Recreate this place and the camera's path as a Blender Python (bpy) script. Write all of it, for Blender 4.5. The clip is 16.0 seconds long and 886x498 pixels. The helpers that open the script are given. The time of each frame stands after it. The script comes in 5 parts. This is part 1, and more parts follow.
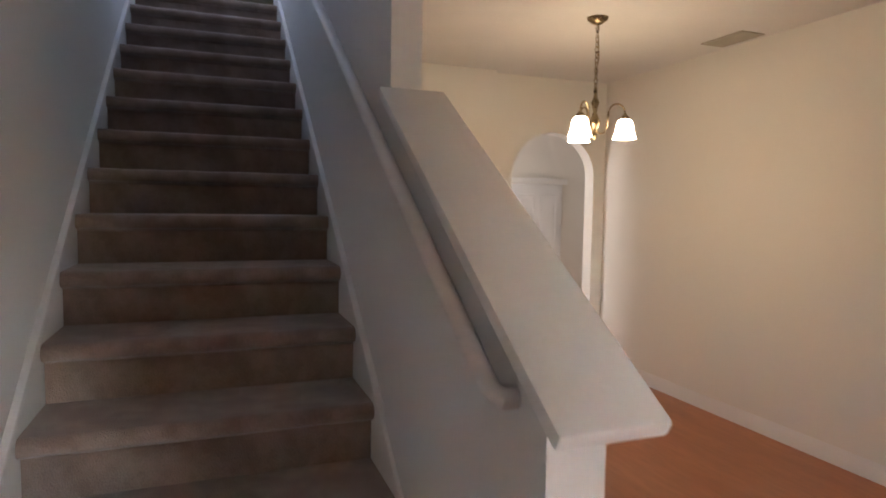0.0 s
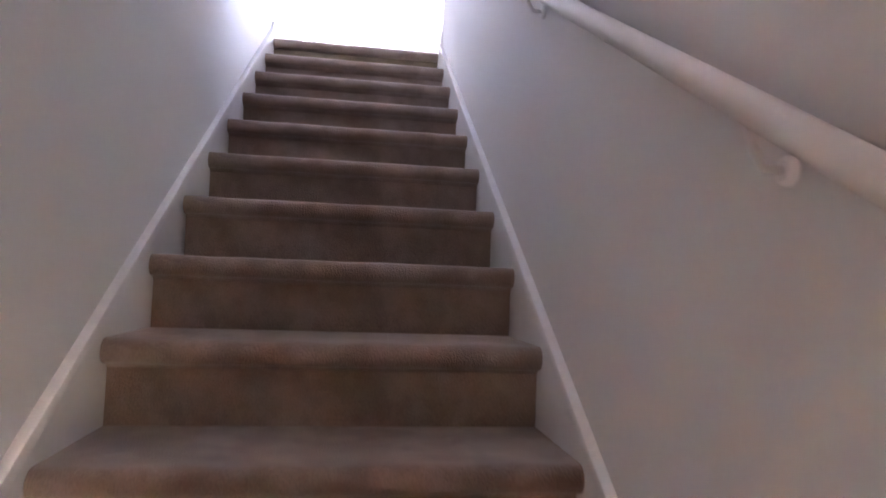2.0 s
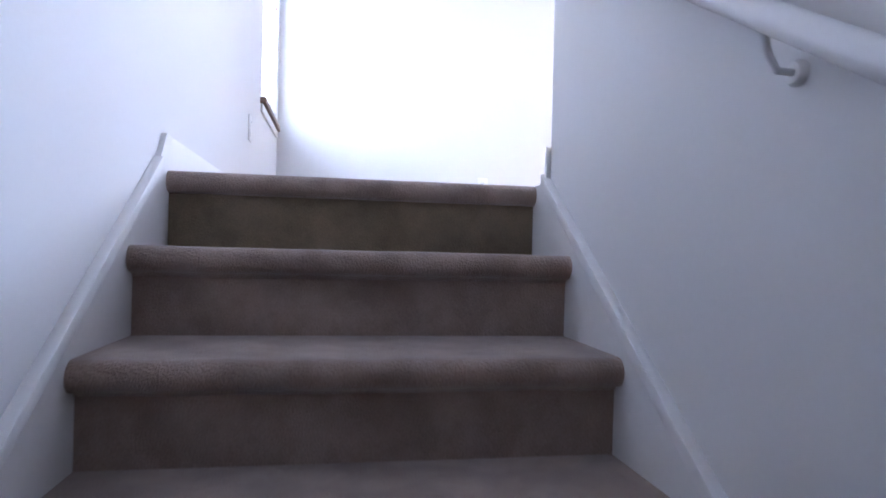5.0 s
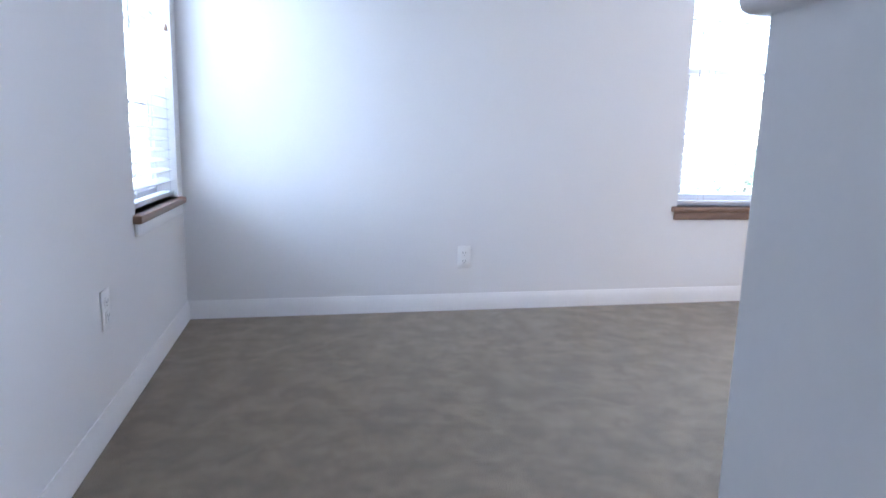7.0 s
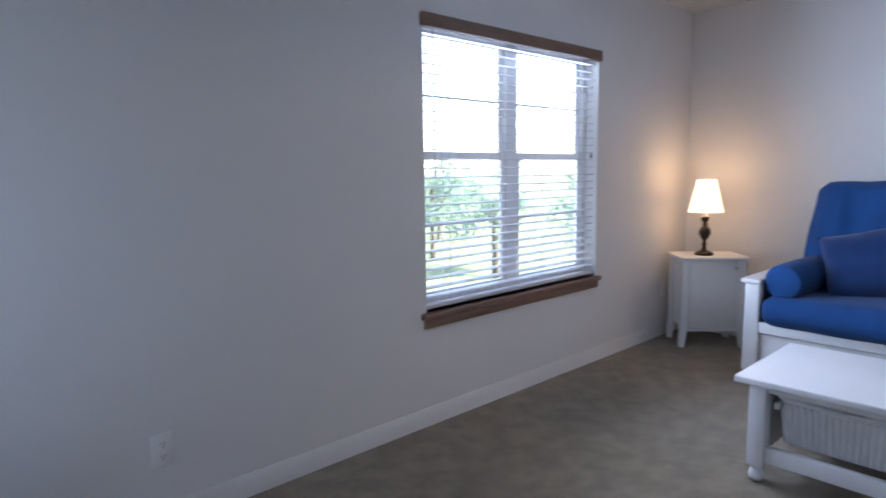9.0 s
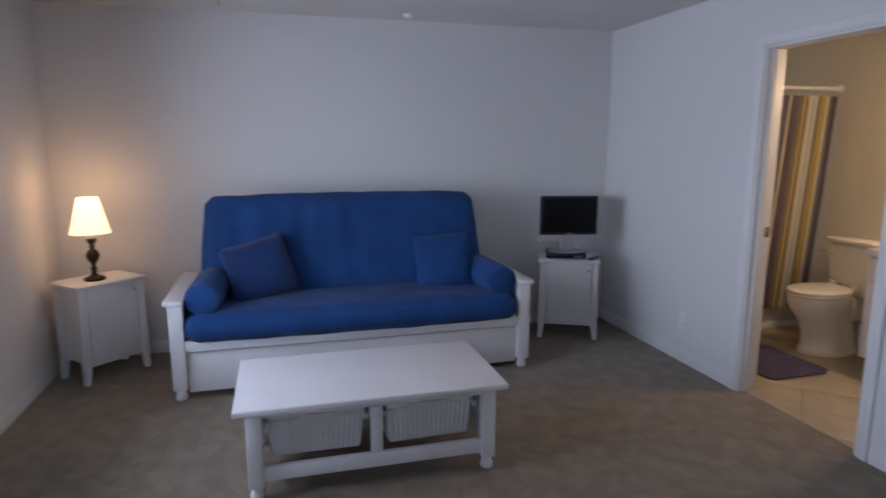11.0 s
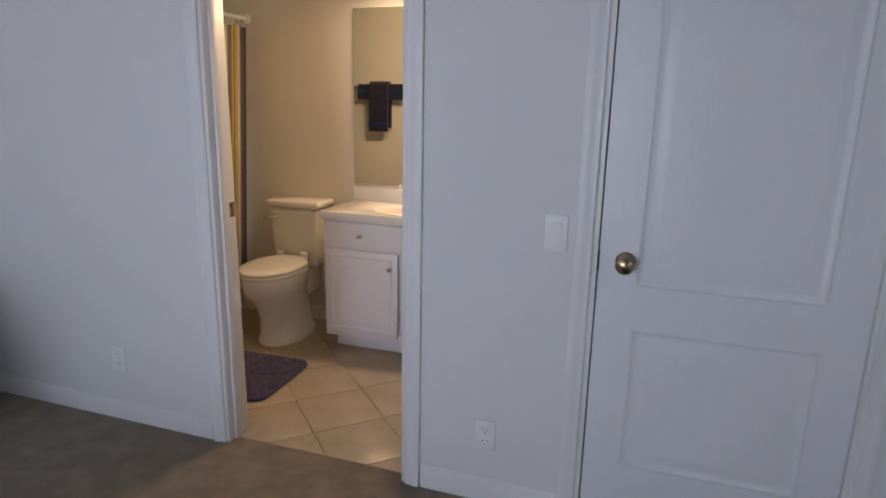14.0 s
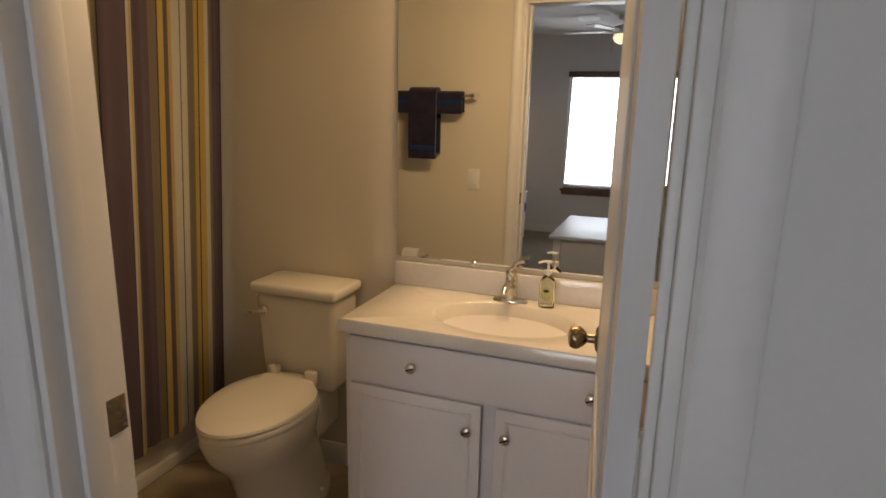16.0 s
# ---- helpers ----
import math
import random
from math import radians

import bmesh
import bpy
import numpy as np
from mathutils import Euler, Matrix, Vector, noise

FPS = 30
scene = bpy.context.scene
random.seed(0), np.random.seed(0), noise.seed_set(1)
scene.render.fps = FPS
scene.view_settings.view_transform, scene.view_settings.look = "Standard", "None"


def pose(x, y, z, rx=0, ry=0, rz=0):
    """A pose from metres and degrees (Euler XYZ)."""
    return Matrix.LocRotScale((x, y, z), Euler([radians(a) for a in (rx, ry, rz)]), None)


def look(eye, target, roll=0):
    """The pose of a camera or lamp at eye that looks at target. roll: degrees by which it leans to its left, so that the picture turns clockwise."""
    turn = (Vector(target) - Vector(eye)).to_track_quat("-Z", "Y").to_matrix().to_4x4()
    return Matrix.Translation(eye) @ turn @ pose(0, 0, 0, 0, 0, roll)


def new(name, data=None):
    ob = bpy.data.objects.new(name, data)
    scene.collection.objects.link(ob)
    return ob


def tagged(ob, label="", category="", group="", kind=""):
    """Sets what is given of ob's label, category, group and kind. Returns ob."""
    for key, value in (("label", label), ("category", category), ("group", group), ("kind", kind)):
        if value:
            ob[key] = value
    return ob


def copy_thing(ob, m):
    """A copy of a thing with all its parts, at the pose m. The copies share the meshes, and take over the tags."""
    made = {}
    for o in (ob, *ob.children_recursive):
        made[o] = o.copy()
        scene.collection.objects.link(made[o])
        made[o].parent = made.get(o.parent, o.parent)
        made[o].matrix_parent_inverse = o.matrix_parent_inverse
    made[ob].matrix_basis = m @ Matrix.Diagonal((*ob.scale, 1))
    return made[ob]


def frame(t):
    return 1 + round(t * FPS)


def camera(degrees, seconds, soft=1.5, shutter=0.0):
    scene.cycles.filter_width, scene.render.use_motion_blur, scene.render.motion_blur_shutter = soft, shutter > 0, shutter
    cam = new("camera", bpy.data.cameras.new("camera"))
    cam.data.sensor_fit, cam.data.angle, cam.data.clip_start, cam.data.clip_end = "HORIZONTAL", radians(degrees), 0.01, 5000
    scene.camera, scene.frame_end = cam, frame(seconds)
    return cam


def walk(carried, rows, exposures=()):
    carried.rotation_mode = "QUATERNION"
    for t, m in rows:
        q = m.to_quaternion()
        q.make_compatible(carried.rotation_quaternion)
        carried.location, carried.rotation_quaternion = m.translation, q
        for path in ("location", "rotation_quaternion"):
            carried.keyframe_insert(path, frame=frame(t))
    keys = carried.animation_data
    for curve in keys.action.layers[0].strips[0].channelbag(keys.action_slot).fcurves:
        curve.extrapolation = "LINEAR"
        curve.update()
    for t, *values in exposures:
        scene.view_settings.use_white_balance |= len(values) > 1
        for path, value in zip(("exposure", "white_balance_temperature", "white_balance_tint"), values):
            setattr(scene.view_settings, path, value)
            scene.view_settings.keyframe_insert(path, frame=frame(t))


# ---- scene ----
LENS = 72.0
cam = camera(LENS, 16.0, soft=1.6, shutter=0.25)
# seconds, x, y, z, yaw, pitch, roll
PATH = [
    (0.0, 0.484, -4.915, -1.612, -20.674, -4.096, -0.848),
    (0.5, 0.577, -4.599, -1.566, -14.670, -1.109, -0.728),
    (1.0, 0.577, -4.225, -1.534, -11.414, 1.105, -1.135),
    (1.5, 0.526, -3.802, -1.503, -10.151, 3.270, -1.778),
    (2.0, 0.514, -3.423, -1.350, -8.317, 3.484, -2.058),
    (2.5, 0.509, -3.024, -1.174, -6.067, 6.318, -2.188),
    (3.0, 0.465, -2.727, -1.007, -6.799, 5.633, -2.246),
    (3.5, 0.433, -2.443, -0.797, -8.414, 2.909, -1.296),
    (4.0, 0.445, -2.145, -0.582, -9.466, 0.995, -0.362),
    (4.5, 0.469, -1.872, -0.308, -9.332, -1.368, -0.639),
    (5.0, 0.429, -1.551, -0.190, -9.590, 0.558, -1.379),
    (7.3, 0.649, -0.393, 0.985, -13.061, -10.126, -0.957),
    (7.5, 0.681, -0.307, 1.029, -13.830, -9.598, -0.481),
    (8.0, 0.682, -0.056, 1.053, -18.425, -5.897, 1.193),
    (8.2, 0.700, 0.012, 1.095, -20.442, -6.390, 1.343),
    (9.2, 0.735, 0.560, 1.280, -50.500, -7.400, 0.500),
    (10.3, 0.678, 1.082, 1.430, -85.904, -8.548, -0.591),
    (10.5, 0.719, 1.078, 1.414, -91.113, -8.448, -0.271),
    (11.0, 0.716, 1.125, 1.508, -105.093, -9.962, -0.056),
    (11.5, 0.833, 1.098, 1.491, -119.725, -11.123, -0.301),
    (12.0, 1.112, 1.124, 1.426, -136.121, -11.901, -1.389),
    (12.5, 1.288, 1.143, 1.435, -149.603, -13.077, -1.390),
    (13.0, 1.521, 0.967, 1.402, -157.267, -13.543, -0.408),
    (13.5, 1.809, 0.729, 1.428, -160.527, -13.744, -0.493),
    (14.0, 2.073, 0.380, 1.418, -161.173, -13.436, -1.099),
    (14.5, 2.257, 0.003, 1.440, -160.282, -13.597, -0.256),
    (15.0, 2.463, -0.323, 1.460, -160.041, -12.679, -0.631),
    (15.5, 2.756, -0.746, 1.447, -160.785, -12.447, -1.294),
    (16.0, 2.884, -1.001, 1.461, -159.753, -12.897, -1.157),
]
EXPOSE = [  # seconds, stops, kelvin, tint
    (0.0, 5.3, 6250, 15), (1.0, 5.7, 6350, 18), (2.5, 6.78, 7250, 31), (4.0, 6.33, 6950, 26), (5.2, 5.43, 6250, 19), (7.3, 4.43, 6250, 13), (8.2, 3.78, 6250, 13),
    (10.3, 2.18, 6650, 17), (11.5, 2.78, 6950, 18), (12.5, 2.88, 7200, 18), (14.5, 2.42, 7450, 17), (16.0, 2.0, 8800, 15)]
walk(cam, [(t, pose(x, y, z, 90 + pitch, roll, yaw)) for t, x, y, z, yaw, pitch, roll in PATH], EXPOSE)

# ---- plan (metres; the upper floor is z = 0, the stairs climb towards +y) ----
RISE, RUN, STEPS = 0.185, 0.262, 17
SLOPE = RISE / RUN
STAIR_W = 0.952                       # clear width between the stair walls
HALF_E = 1.042                        # east face of the stair wall
Z_LOW, Z_LOWCEIL = -RISE * STEPS, -0.44
Y_N, Y_S, X_E, Z_C = 2.588, -1.546, 5.338, 2.388
Y_SB = Y_S - 0.12                     # bathroom side of the south wall
BATH_W, BATH_E, BATH_S = 2.69, 5.66, -3.026
DOOR_B = (2.854, 3.672, 2.04)         # bathroom opening
DOOR_C = (1.423, 2.220, 2.03)         # closet door
WIN_N = (2.64, 4.085, 0.565, 1.965)      # x0, x1, z0, z1
WIN_W = (1.76, 2.48, 0.61, 1.98)      # y0, y1, z0, z1
DIN_E, DIN_N = 4.0, 0.04            # dining room walls
ENTRY_S = -7.6

# ---- world and light ----
world = bpy.data.worlds.new("sky")
world.use_nodes = True
scene.world = world
wn = world.node_tree
sky = wn.nodes.new("ShaderNodeTexSky")
sky.sky_type, sky.sun_disc = "NISHITA", False
sky.sun_elevation, sky.sun_rotation = radians(48), radians(150)
wn.nodes["Background"].inputs["Strength"].default_value = 0.15
wn.links.new(sky.outputs["Color"], wn.nodes["Background"].inputs["Color"])


def lamp(name, kind, power, colour, m, size=0.1, size_y=None, spread=180):
    data = bpy.data.lights.new(name, kind)
    data.energy, data.color = power, colour
    if kind == "AREA":
        data.size = size
        data.spread = radians(spread)
        if size_y:
            data.shape, data.size_y = "RECTANGLE", size_y
    elif kind == "SUN":
        data.angle = size
    else:
        data.shadow_soft_size = size
    ob = new(name, data)
    ob.matrix_world = m
    return ob


lamp("sun", "SUN", 4.8, (1.0, 0.95, 0.88), look((3, -6, 8), (0, 0, 0)), radians(0.6))
SKYLIGHT = (0.58, 0.725, 1.0)
lamp("window_daylight", "AREA", 0.9, SKYLIGHT, look(((WIN_N[0] + WIN_N[1]) / 2, Y_N + 0.078, 1.25), ((WIN_N[0] + WIN_N[1]) / 2, 0, 1.25)), 1.36, 1.3)
lamp("window_daylight", "AREA", 5.4, SKYLIGHT, look(((WIN_N[0] + WIN_N[1]) / 2, Y_N - 0.032, (WIN_N[2] + WIN_N[3]) / 2), ((WIN_N[0] + WIN_N[1]) / 2, 0, 1.6)), WIN_N[1] - WIN_N[0] - 0.06, WIN_N[3] - WIN_N[2] - 0.14, 140)
lamp("window_daylight", "AREA", 1.5, SKYLIGHT, look((-0.078, (WIN_W[0] + WIN_W[1]) / 2, (WIN_W[2] + WIN_W[3]) / 2), (1.0, (WIN_W[0] + WIN_W[1]) / 2, 1.2)), WIN_W[1] - WIN_W[0] - 0.03, WIN_W[3] - WIN_W[2] - 0.03)
# Added fill without a window, for daylight assumed to reach the hall behind the arch.
lamp("hall_fill", "AREA", 1.0, (1.0, 0.95, 0.88), look((1.4, 0.95, -1.5), (3.8, 1.0, -1.6)), 0.9, 1.6)
WARM = (1.0, 0.62, 0.30)
P_TABLE, P_CHAND, P_BATH = 0.31, 0.37, 2.9


# ---- materials ----
def nodes_of(name):
    m = bpy.data.materials.new(name)
    m.use_nodes = True
    return m, m.node_tree, m.node_tree.nodes["Principled BSDF"]


def surface(name, colour, rough=0.6, metal=0.0, vary=0.08, big=1.2, grain=120.0, bump=0.05, depth=0.002, tint=None, spec=0.5, random=0.0, sheen=0.0, coat=0.0, stretch=(1, 1, 1)):
    """Paint, cloth, wood or metal: colour varied at two scales, with fine relief."""
    m, tree, bsdf = nodes_of(name)
    n, li = tree.nodes, tree.links
    co = n.new("ShaderNodeTexCoord")
    mp = n.new("ShaderNodeMapping")
    mp.inputs["Scale"].default_value = stretch
    li.new(co.outputs["Object"], mp.inputs["Vector"])
    a, b = n.new("ShaderNodeTexNoise"), n.new("ShaderNodeTexNoise")
    for node, scale, detail in ((a, big, 4), (b, grain, 3)):
        node.inputs["Scale"].default_value, node.inputs["Detail"].default_value = scale, detail
        li.new(mp.outputs["Vector"], node.inputs["Vector"])
    other = tint or tuple(c * (1 - 2.2 * vary) for c in colour)
    ramp = n.new("ShaderNodeValToRGB")
    ramp.color_ramp.elements[0].position, ramp.color_ramp.elements[1].position = 0.36, 0.64
    ramp.color_ramp.elements[0].color, ramp.color_ramp.elements[1].color = (*other, 1), (*colour, 1)
    li.new(a.outputs["Fac"], ramp.inputs["Fac"])
    mix = n.new("ShaderNodeMix")
    mix.data_type, mix.blend_type = "RGBA", "MULTIPLY"
    fine = n.new("ShaderNodeMapRange")
    fine.inputs["To Min"].default_value, fine.inputs["To Max"].default_value = 1 - 2 * vary, 1 + vary
    li.new(b.outputs["Fac"], fine.inputs["Value"])
    mix.inputs["Factor"].default_value = 1.0
    li.new(ramp.outputs["Color"], mix.inputs["A"])
    li.new(fine.outputs["Result"], mix.inputs["B"])
    last = mix.outputs["Result"]
    if random:
        info, hsv, rr = n.new("ShaderNodeObjectInfo"), n.new("ShaderNodeHueSaturation"), n.new("ShaderNodeMapRange")
        rr.inputs["To Min"].default_value, rr.inputs["To Max"].default_value = 1 - random, 1 + random
        li.new(info.outputs["Random"], rr.inputs["Value"])
        li.new(rr.outputs["Result"], hsv.inputs["Value"])
        li.new(last, hsv.inputs["Color"])
        last = hsv.outputs["Color"]
    li.new(last, bsdf.inputs["Base Color"])
    rough_map = n.new("ShaderNodeMapRange")
    rough_map.inputs["To Min"].default_value, rough_map.inputs["To Max"].default_value = max(0.02, rough - 0.08), min(1, rough + 0.08)
    li.new(a.outputs["Fac"], rough_map.inputs["Value"])
    li.new(rough_map.outputs["Result"], bsdf.inputs["Roughness"])
    bsdf.inputs["Metallic"].default_value = metal
    bsdf.inputs["Specular IOR Level"].default_value = spec
    bsdf.inputs["Sheen Weight"].default_value = sheen
    bsdf.inputs["Coat Weight"].default_value = coat
    if bump:
        bp = n.new("ShaderNodeBump")
        bp.inputs["Strength"].default_value, bp.inputs["Distance"].default_value = bump, depth
        li.new(b.outputs["Fac"], bp.inputs["Height"])
        li.new(bp.outputs["Normal"], bsdf.inputs["Normal"])
    return m


def carpet(name, colour, dark, sheen=0.25):
    """Cut pile: broad swept patches over a fine speckle of tufts."""
    m, tree, bsdf = nodes_of(name)
    n, li = tree.nodes, tree.links
    co = n.new("ShaderNodeTexCoord")
    patch, mid, tuft = (n.new("ShaderNodeTexNoise") for _ in range(3))
    for node, scale, detail, warp in ((patch, 8.5, 4, 0.2), (mid, 24, 3, 0.3), (tuft, 260, 2, 0)):
        node.inputs["Scale"].default_value, node.inputs["Detail"].default_value, node.inputs["Distortion"].default_value = scale, detail, warp
        li.new(co.outputs["Object"], node.inputs["Vector"])
    add = n.new("ShaderNodeMath")
    add.operation = "MULTIPLY_ADD"
    add.inputs[1].default_value = 0.35
    li.new(mid.outputs["Fac"], add.inputs[0])
    li.new(patch.outputs["Fac"], add.inputs[2])
    ramp = n.new("ShaderNodeValToRGB")
    ramp.color_ramp.elements[0].position, ramp.color_ramp.elements[1].position = 0.57, 0.84
    ramp.color_ramp.elements[0].color, ramp.color_ramp.elements[1].color = (*dark, 1), (*colour, 1)
    li.new(add.outputs[0], ramp.inputs["Fac"])
    speck = n.new("ShaderNodeMapRange")
    speck.inputs["To Min"].default_value, speck.inputs["To Max"].default_value = 0.72, 1.2
    li.new(tuft.outputs["Fac"], speck.inputs["Value"])
    mix = n.new("ShaderNodeMix")
    mix.data_type, mix.blend_type = "RGBA", "MULTIPLY"
    mix.inputs["Factor"].default_value = 1
    li.new(ramp.outputs["Color"], mix.inputs["A"])
    li.new(speck.outputs["Result"], mix.inputs["B"])
    li.new(mix.outputs["Result"], bsdf.inputs["Base Color"])
    bsdf.inputs["Roughness"].default_value = 1.0
    bsdf.inputs["Specular IOR Level"].default_value = 0.1
    bsdf.inputs["Sheen Weight"].default_value = sheen
    bp = n.new("ShaderNodeBump")
    bp.inputs["Strength"].default_value, bp.inputs["Distance"].default_value = 0.7, 0.006
    li.new(tuft.outputs["Fac"], bp.inputs["Height"])
    li.new(bp.outputs["Normal"], bsdf.inputs["Normal"])
    return m


def striped(name, bands):
    """Cloth with vertical woven bands along its own width: (width, colour) in metres of cloth."""
    m, tree, bsdf = nodes_of(name)
    n, li = tree.nodes, tree.links
    uv, sep = n.new("ShaderNodeUVMap"), n.new("ShaderNodeSeparateXYZ")
    li.new(uv.outputs["UV"], sep.inputs["Vector"])
    bands = [(0.7 * w, c) for w, c in bands]
    total = sum(w for w, _ in bands)
    div = n.new("ShaderNodeMath")
    div.operation = "DIVIDE"
    div.inputs[1].default_value = total
    fr = n.new("ShaderNodeMath")
    fr.operation = "FRACT"
    li.new(sep.outputs["X"], div.inputs[0])
    li.new(div.outputs[0], fr.inputs[0])
    ramp = n.new("ShaderNodeValToRGB")
    ramp.color_ramp.interpolation = "CONSTANT"
    at = 0.0
    for i, (w, c) in enumerate(bands):
        e = ramp.color_ramp.elements[i] if i < 2 else ramp.color_ramp.elements.new(at / total)
        e.position, e.color = at / total, (*c, 1)
        at += w
    li.new(fr.outputs[0], ramp.inputs["Fac"])
    li.new(ramp.outputs["Color"], bsdf.inputs["Base Color"])
    bsdf.inputs["Roughness"].default_value = 0.85
    bsdf.inputs["Sheen Weight"].default_value = 0.2
    weave = n.new("ShaderNodeTexNoise")
    weave.inputs["Scale"].default_value = 500
    bp = n.new("ShaderNodeBump")
    bp.inputs["Strength"].default_value, bp.inputs["Distance"].default_value = 0.25, 0.001
    li.new(weave.outputs["Fac"], bp.inputs["Height"])
    li.new(bp.outputs["Normal"], bsdf.inputs["Normal"])
    return m


def glowing(name, colour, strength, base=(0.9, 0.87, 0.8)):
    m, tree, bsdf = nodes_of(name)
    bsdf.inputs["Base Color"].default_value = (*base, 1)
    bsdf.inputs["Roughness"].default_value = 0.5
    bsdf.inputs["Emission Color"].default_value = (*colour, 1)
    bsdf.inputs["Emission Strength"].default_value = strength
    return m


def clear(name, colour=(1, 1, 1), rough=0.0, ior=1.45):
    m, tree, bsdf = nodes_of(name)
    bsdf.inputs["Base Color"].default_value = (*colour, 1)
    bsdf.inputs["Transmission Weight"].default_value = 1
    bsdf.inputs["Roughness"].default_value, bsdf.inputs["IOR"].default_value = rough, ior
    return m


M_WALL = surface("wall_paint", (0.735, 0.725, 0.715), 0.7, vary=0.012, big=0.8, grain=90, bump=0.22, depth=0.002)
M_DINING = surface("dining_paint", (0.74, 0.71, 0.66), 0.7, vary=0.015, big=0.8, grain=90, bump=0.2)
M_BATHWALL = surface("bath_paint", (0.72, 0.67, 0.58), 0.6, vary=0.015, big=0.8, grain=90, bump=0.2)
M_CEIL = surface("ceiling_texture", (0.72, 0.71, 0.69), 0.9, vary=0.03, big=1.5, grain=55, bump=0.3, depth=0.005)
M_TRIM = surface("trim_paint", (0.78, 0.77, 0.76), 0.42, vary=0.02, big=2.5, grain=60, bump=0.04)
M_DOOR = surface("door_paint", (0.78, 0.78, 0.79), 0.36, vary=0.02, big=2, grain=140, bump=0.08, stretch=(1, 1, 0.15))
M_CARPET = carpet("loft_carpet", (0.268, 0.206, 0.137), (0.187, 0.144, 0.095), 0.3)
M_STAIR = carpet("stair_carpet", (0.40, 0.300, 0.248), (0.285, 0.211, 0.174), 0.4)
M_LOWFLOOR = surface("lower_floor", (0.42, 0.17, 0.08), 0.45, vary=0.12, big=3, grain=30, bump=0.03, tint=(0.33, 0.12, 0.05), stretch=(1, 0.2, 1))
M_TILE = surface("floor_tile", (0.44, 0.36, 0.26), 0.35, vary=0.05, big=5, grain=60, bump=0.06, tint=(0.37, 0.30, 0.21), random=0.04)
M_GROUT = surface("grout", (0.40, 0.325, 0.232), 0.9, vary=0.1)
M_WHITEWOOD = surface("white_furniture", (0.76, 0.75, 0.75), 0.4, vary=0.02, big=3, grain=80, bump=0.05, stretch=(1, 0.25, 1))
M_WICKER = surface("white_wicker", (0.82, 0.81, 0.80), 0.65, vary=0.03, big=20, grain=200, bump=0.4, depth=0.003)
M_BLUE = surface("blue_twill", (0.013, 0.067, 0.22), 0.9, vary=0.1, big=4, grain=420, bump=0.3, depth=0.001, sheen=0.08, spec=0.2)
M_NAVY = surface("navy_cloth", (0.013, 0.040, 0.135), 0.95, vary=0.1, big=6, grain=420, bump=0.3, depth=0.001, sheen=0.2, spec=0.2)
M_BRONZE = surface("dark_bronze", (0.035, 0.022, 0.016), 0.35, metal=0.5, vary=0.2, big=20, bump=0.05)
M_NICKEL = surface("brushed_nickel", (0.62, 0.58, 0.52), 0.28, metal=1, vary=0.05, big=20, grain=300, bump=0.05)
M_BRASS = surface("antique_brass", (0.36, 0.28, 0.17), 0.28, metal=1, vary=0.12, big=30, bump=0.03)
M_CHROME = surface("chrome", (0.80, 0.78, 0.75), 0.08, metal=1, vary=0.01, bump=0)
M_SHADE = glowing("lit_linen_shade", (1.0, 0.66, 0.40), 0.13)
M_FROST = glowing("lit_frosted_glass", (1.0, 0.78, 0.50), 0.5)
M_FANGLASS = glowing("lit_fan_glass", (1.0, 0.88, 0.68), 0.3)
M_BLACK = surface("black_plastic", (0.012, 0.012, 0.013), 0.35, vary=0.1, big=8, bump=0.03)
M_SCREEN = surface("dark_screen", (0.005, 0.005, 0.006), 0.3, vary=0.05, bump=0, spec=0.2)
M_SILVER = surface("silver_plastic", (0.42, 0.43, 0.45), 0.35, metal=0.4, vary=0.04, big=10, bump=0.02)
M_PLATE = surface("switch_plastic", (0.80, 0.79, 0.77), 0.35, vary=0.01, bump=0)
M_SLAT = surface("blind_slat", (0.62, 0.61, 0.62), 0.45, vary=0.03, big=6, grain=90, bump=0.03, stretch=(0.2, 1, 1))
M_BROWNWOOD = surface("stained_sill", (0.24, 0.135, 0.085), 0.4, vary=0.15, big=4, grain=60, bump=0.08, stretch=(0.2, 1, 1))
M_VINYL = surface("window_vinyl", (0.78, 0.79, 0.80), 0.4, vary=0.01, bump=0)
M_GLASS = clear("window_glass")
M_PORC = surface("porcelain", (0.76, 0.72, 0.64), 0.12, vary=0.01, bump=0, coat=0.4)
M_COUNTER = surface("cultured_marble", (0.80, 0.76, 0.70), 0.16, vary=0.03, big=5, grain=40, bump=0.0, coat=0.3)
M_VANITY = surface("vanity_paint", (0.80, 0.77, 0.78), 0.35, vary=0.015, big=3, grain=80, bump=0.03)
M_MIRROR, _, mirror_bsdf = nodes_of("mirror_silver")
mirror_bsdf.inputs["Base Color"].default_value = (0.86, 0.88, 0.86, 1)
mirror_bsdf.inputs["Metallic"].default_value, mirror_bsdf.inputs["Roughness"].default_value = 1.0, 0.0
M_VENT = surface("dull_vent", (0.42, 0.38, 0.32), 0.6, vary=0.05, big=8, bump=0.02)
M_MAT = surface("bath_mat_pile", (0.082, 0.066, 0.135), 1.0, vary=0.12, big=9, grain=240, bump=0.5, depth=0.003, sheen=0.3, spec=0.1)
M_TOWEL = surface("dark_towel", (0.030, 0.026, 0.055), 1.0, vary=0.15, big=20, grain=320, bump=0.8, depth=0.003, sheen=0.3, spec=0.1)
M_SOAP = clear("soap_bottle", (0.96, 0.97, 0.86), 0.03)
M_PAPER = surface("paper_label", (0.62, 0.62, 0.30), 0.6, vary=0.1, big=60, bump=0)
M_GRASS = surface("lawn", (0.12, 0.16, 0.07), 0.95, vary=0.2, big=0.6, grain=30, bump=0.4, depth=0.02)
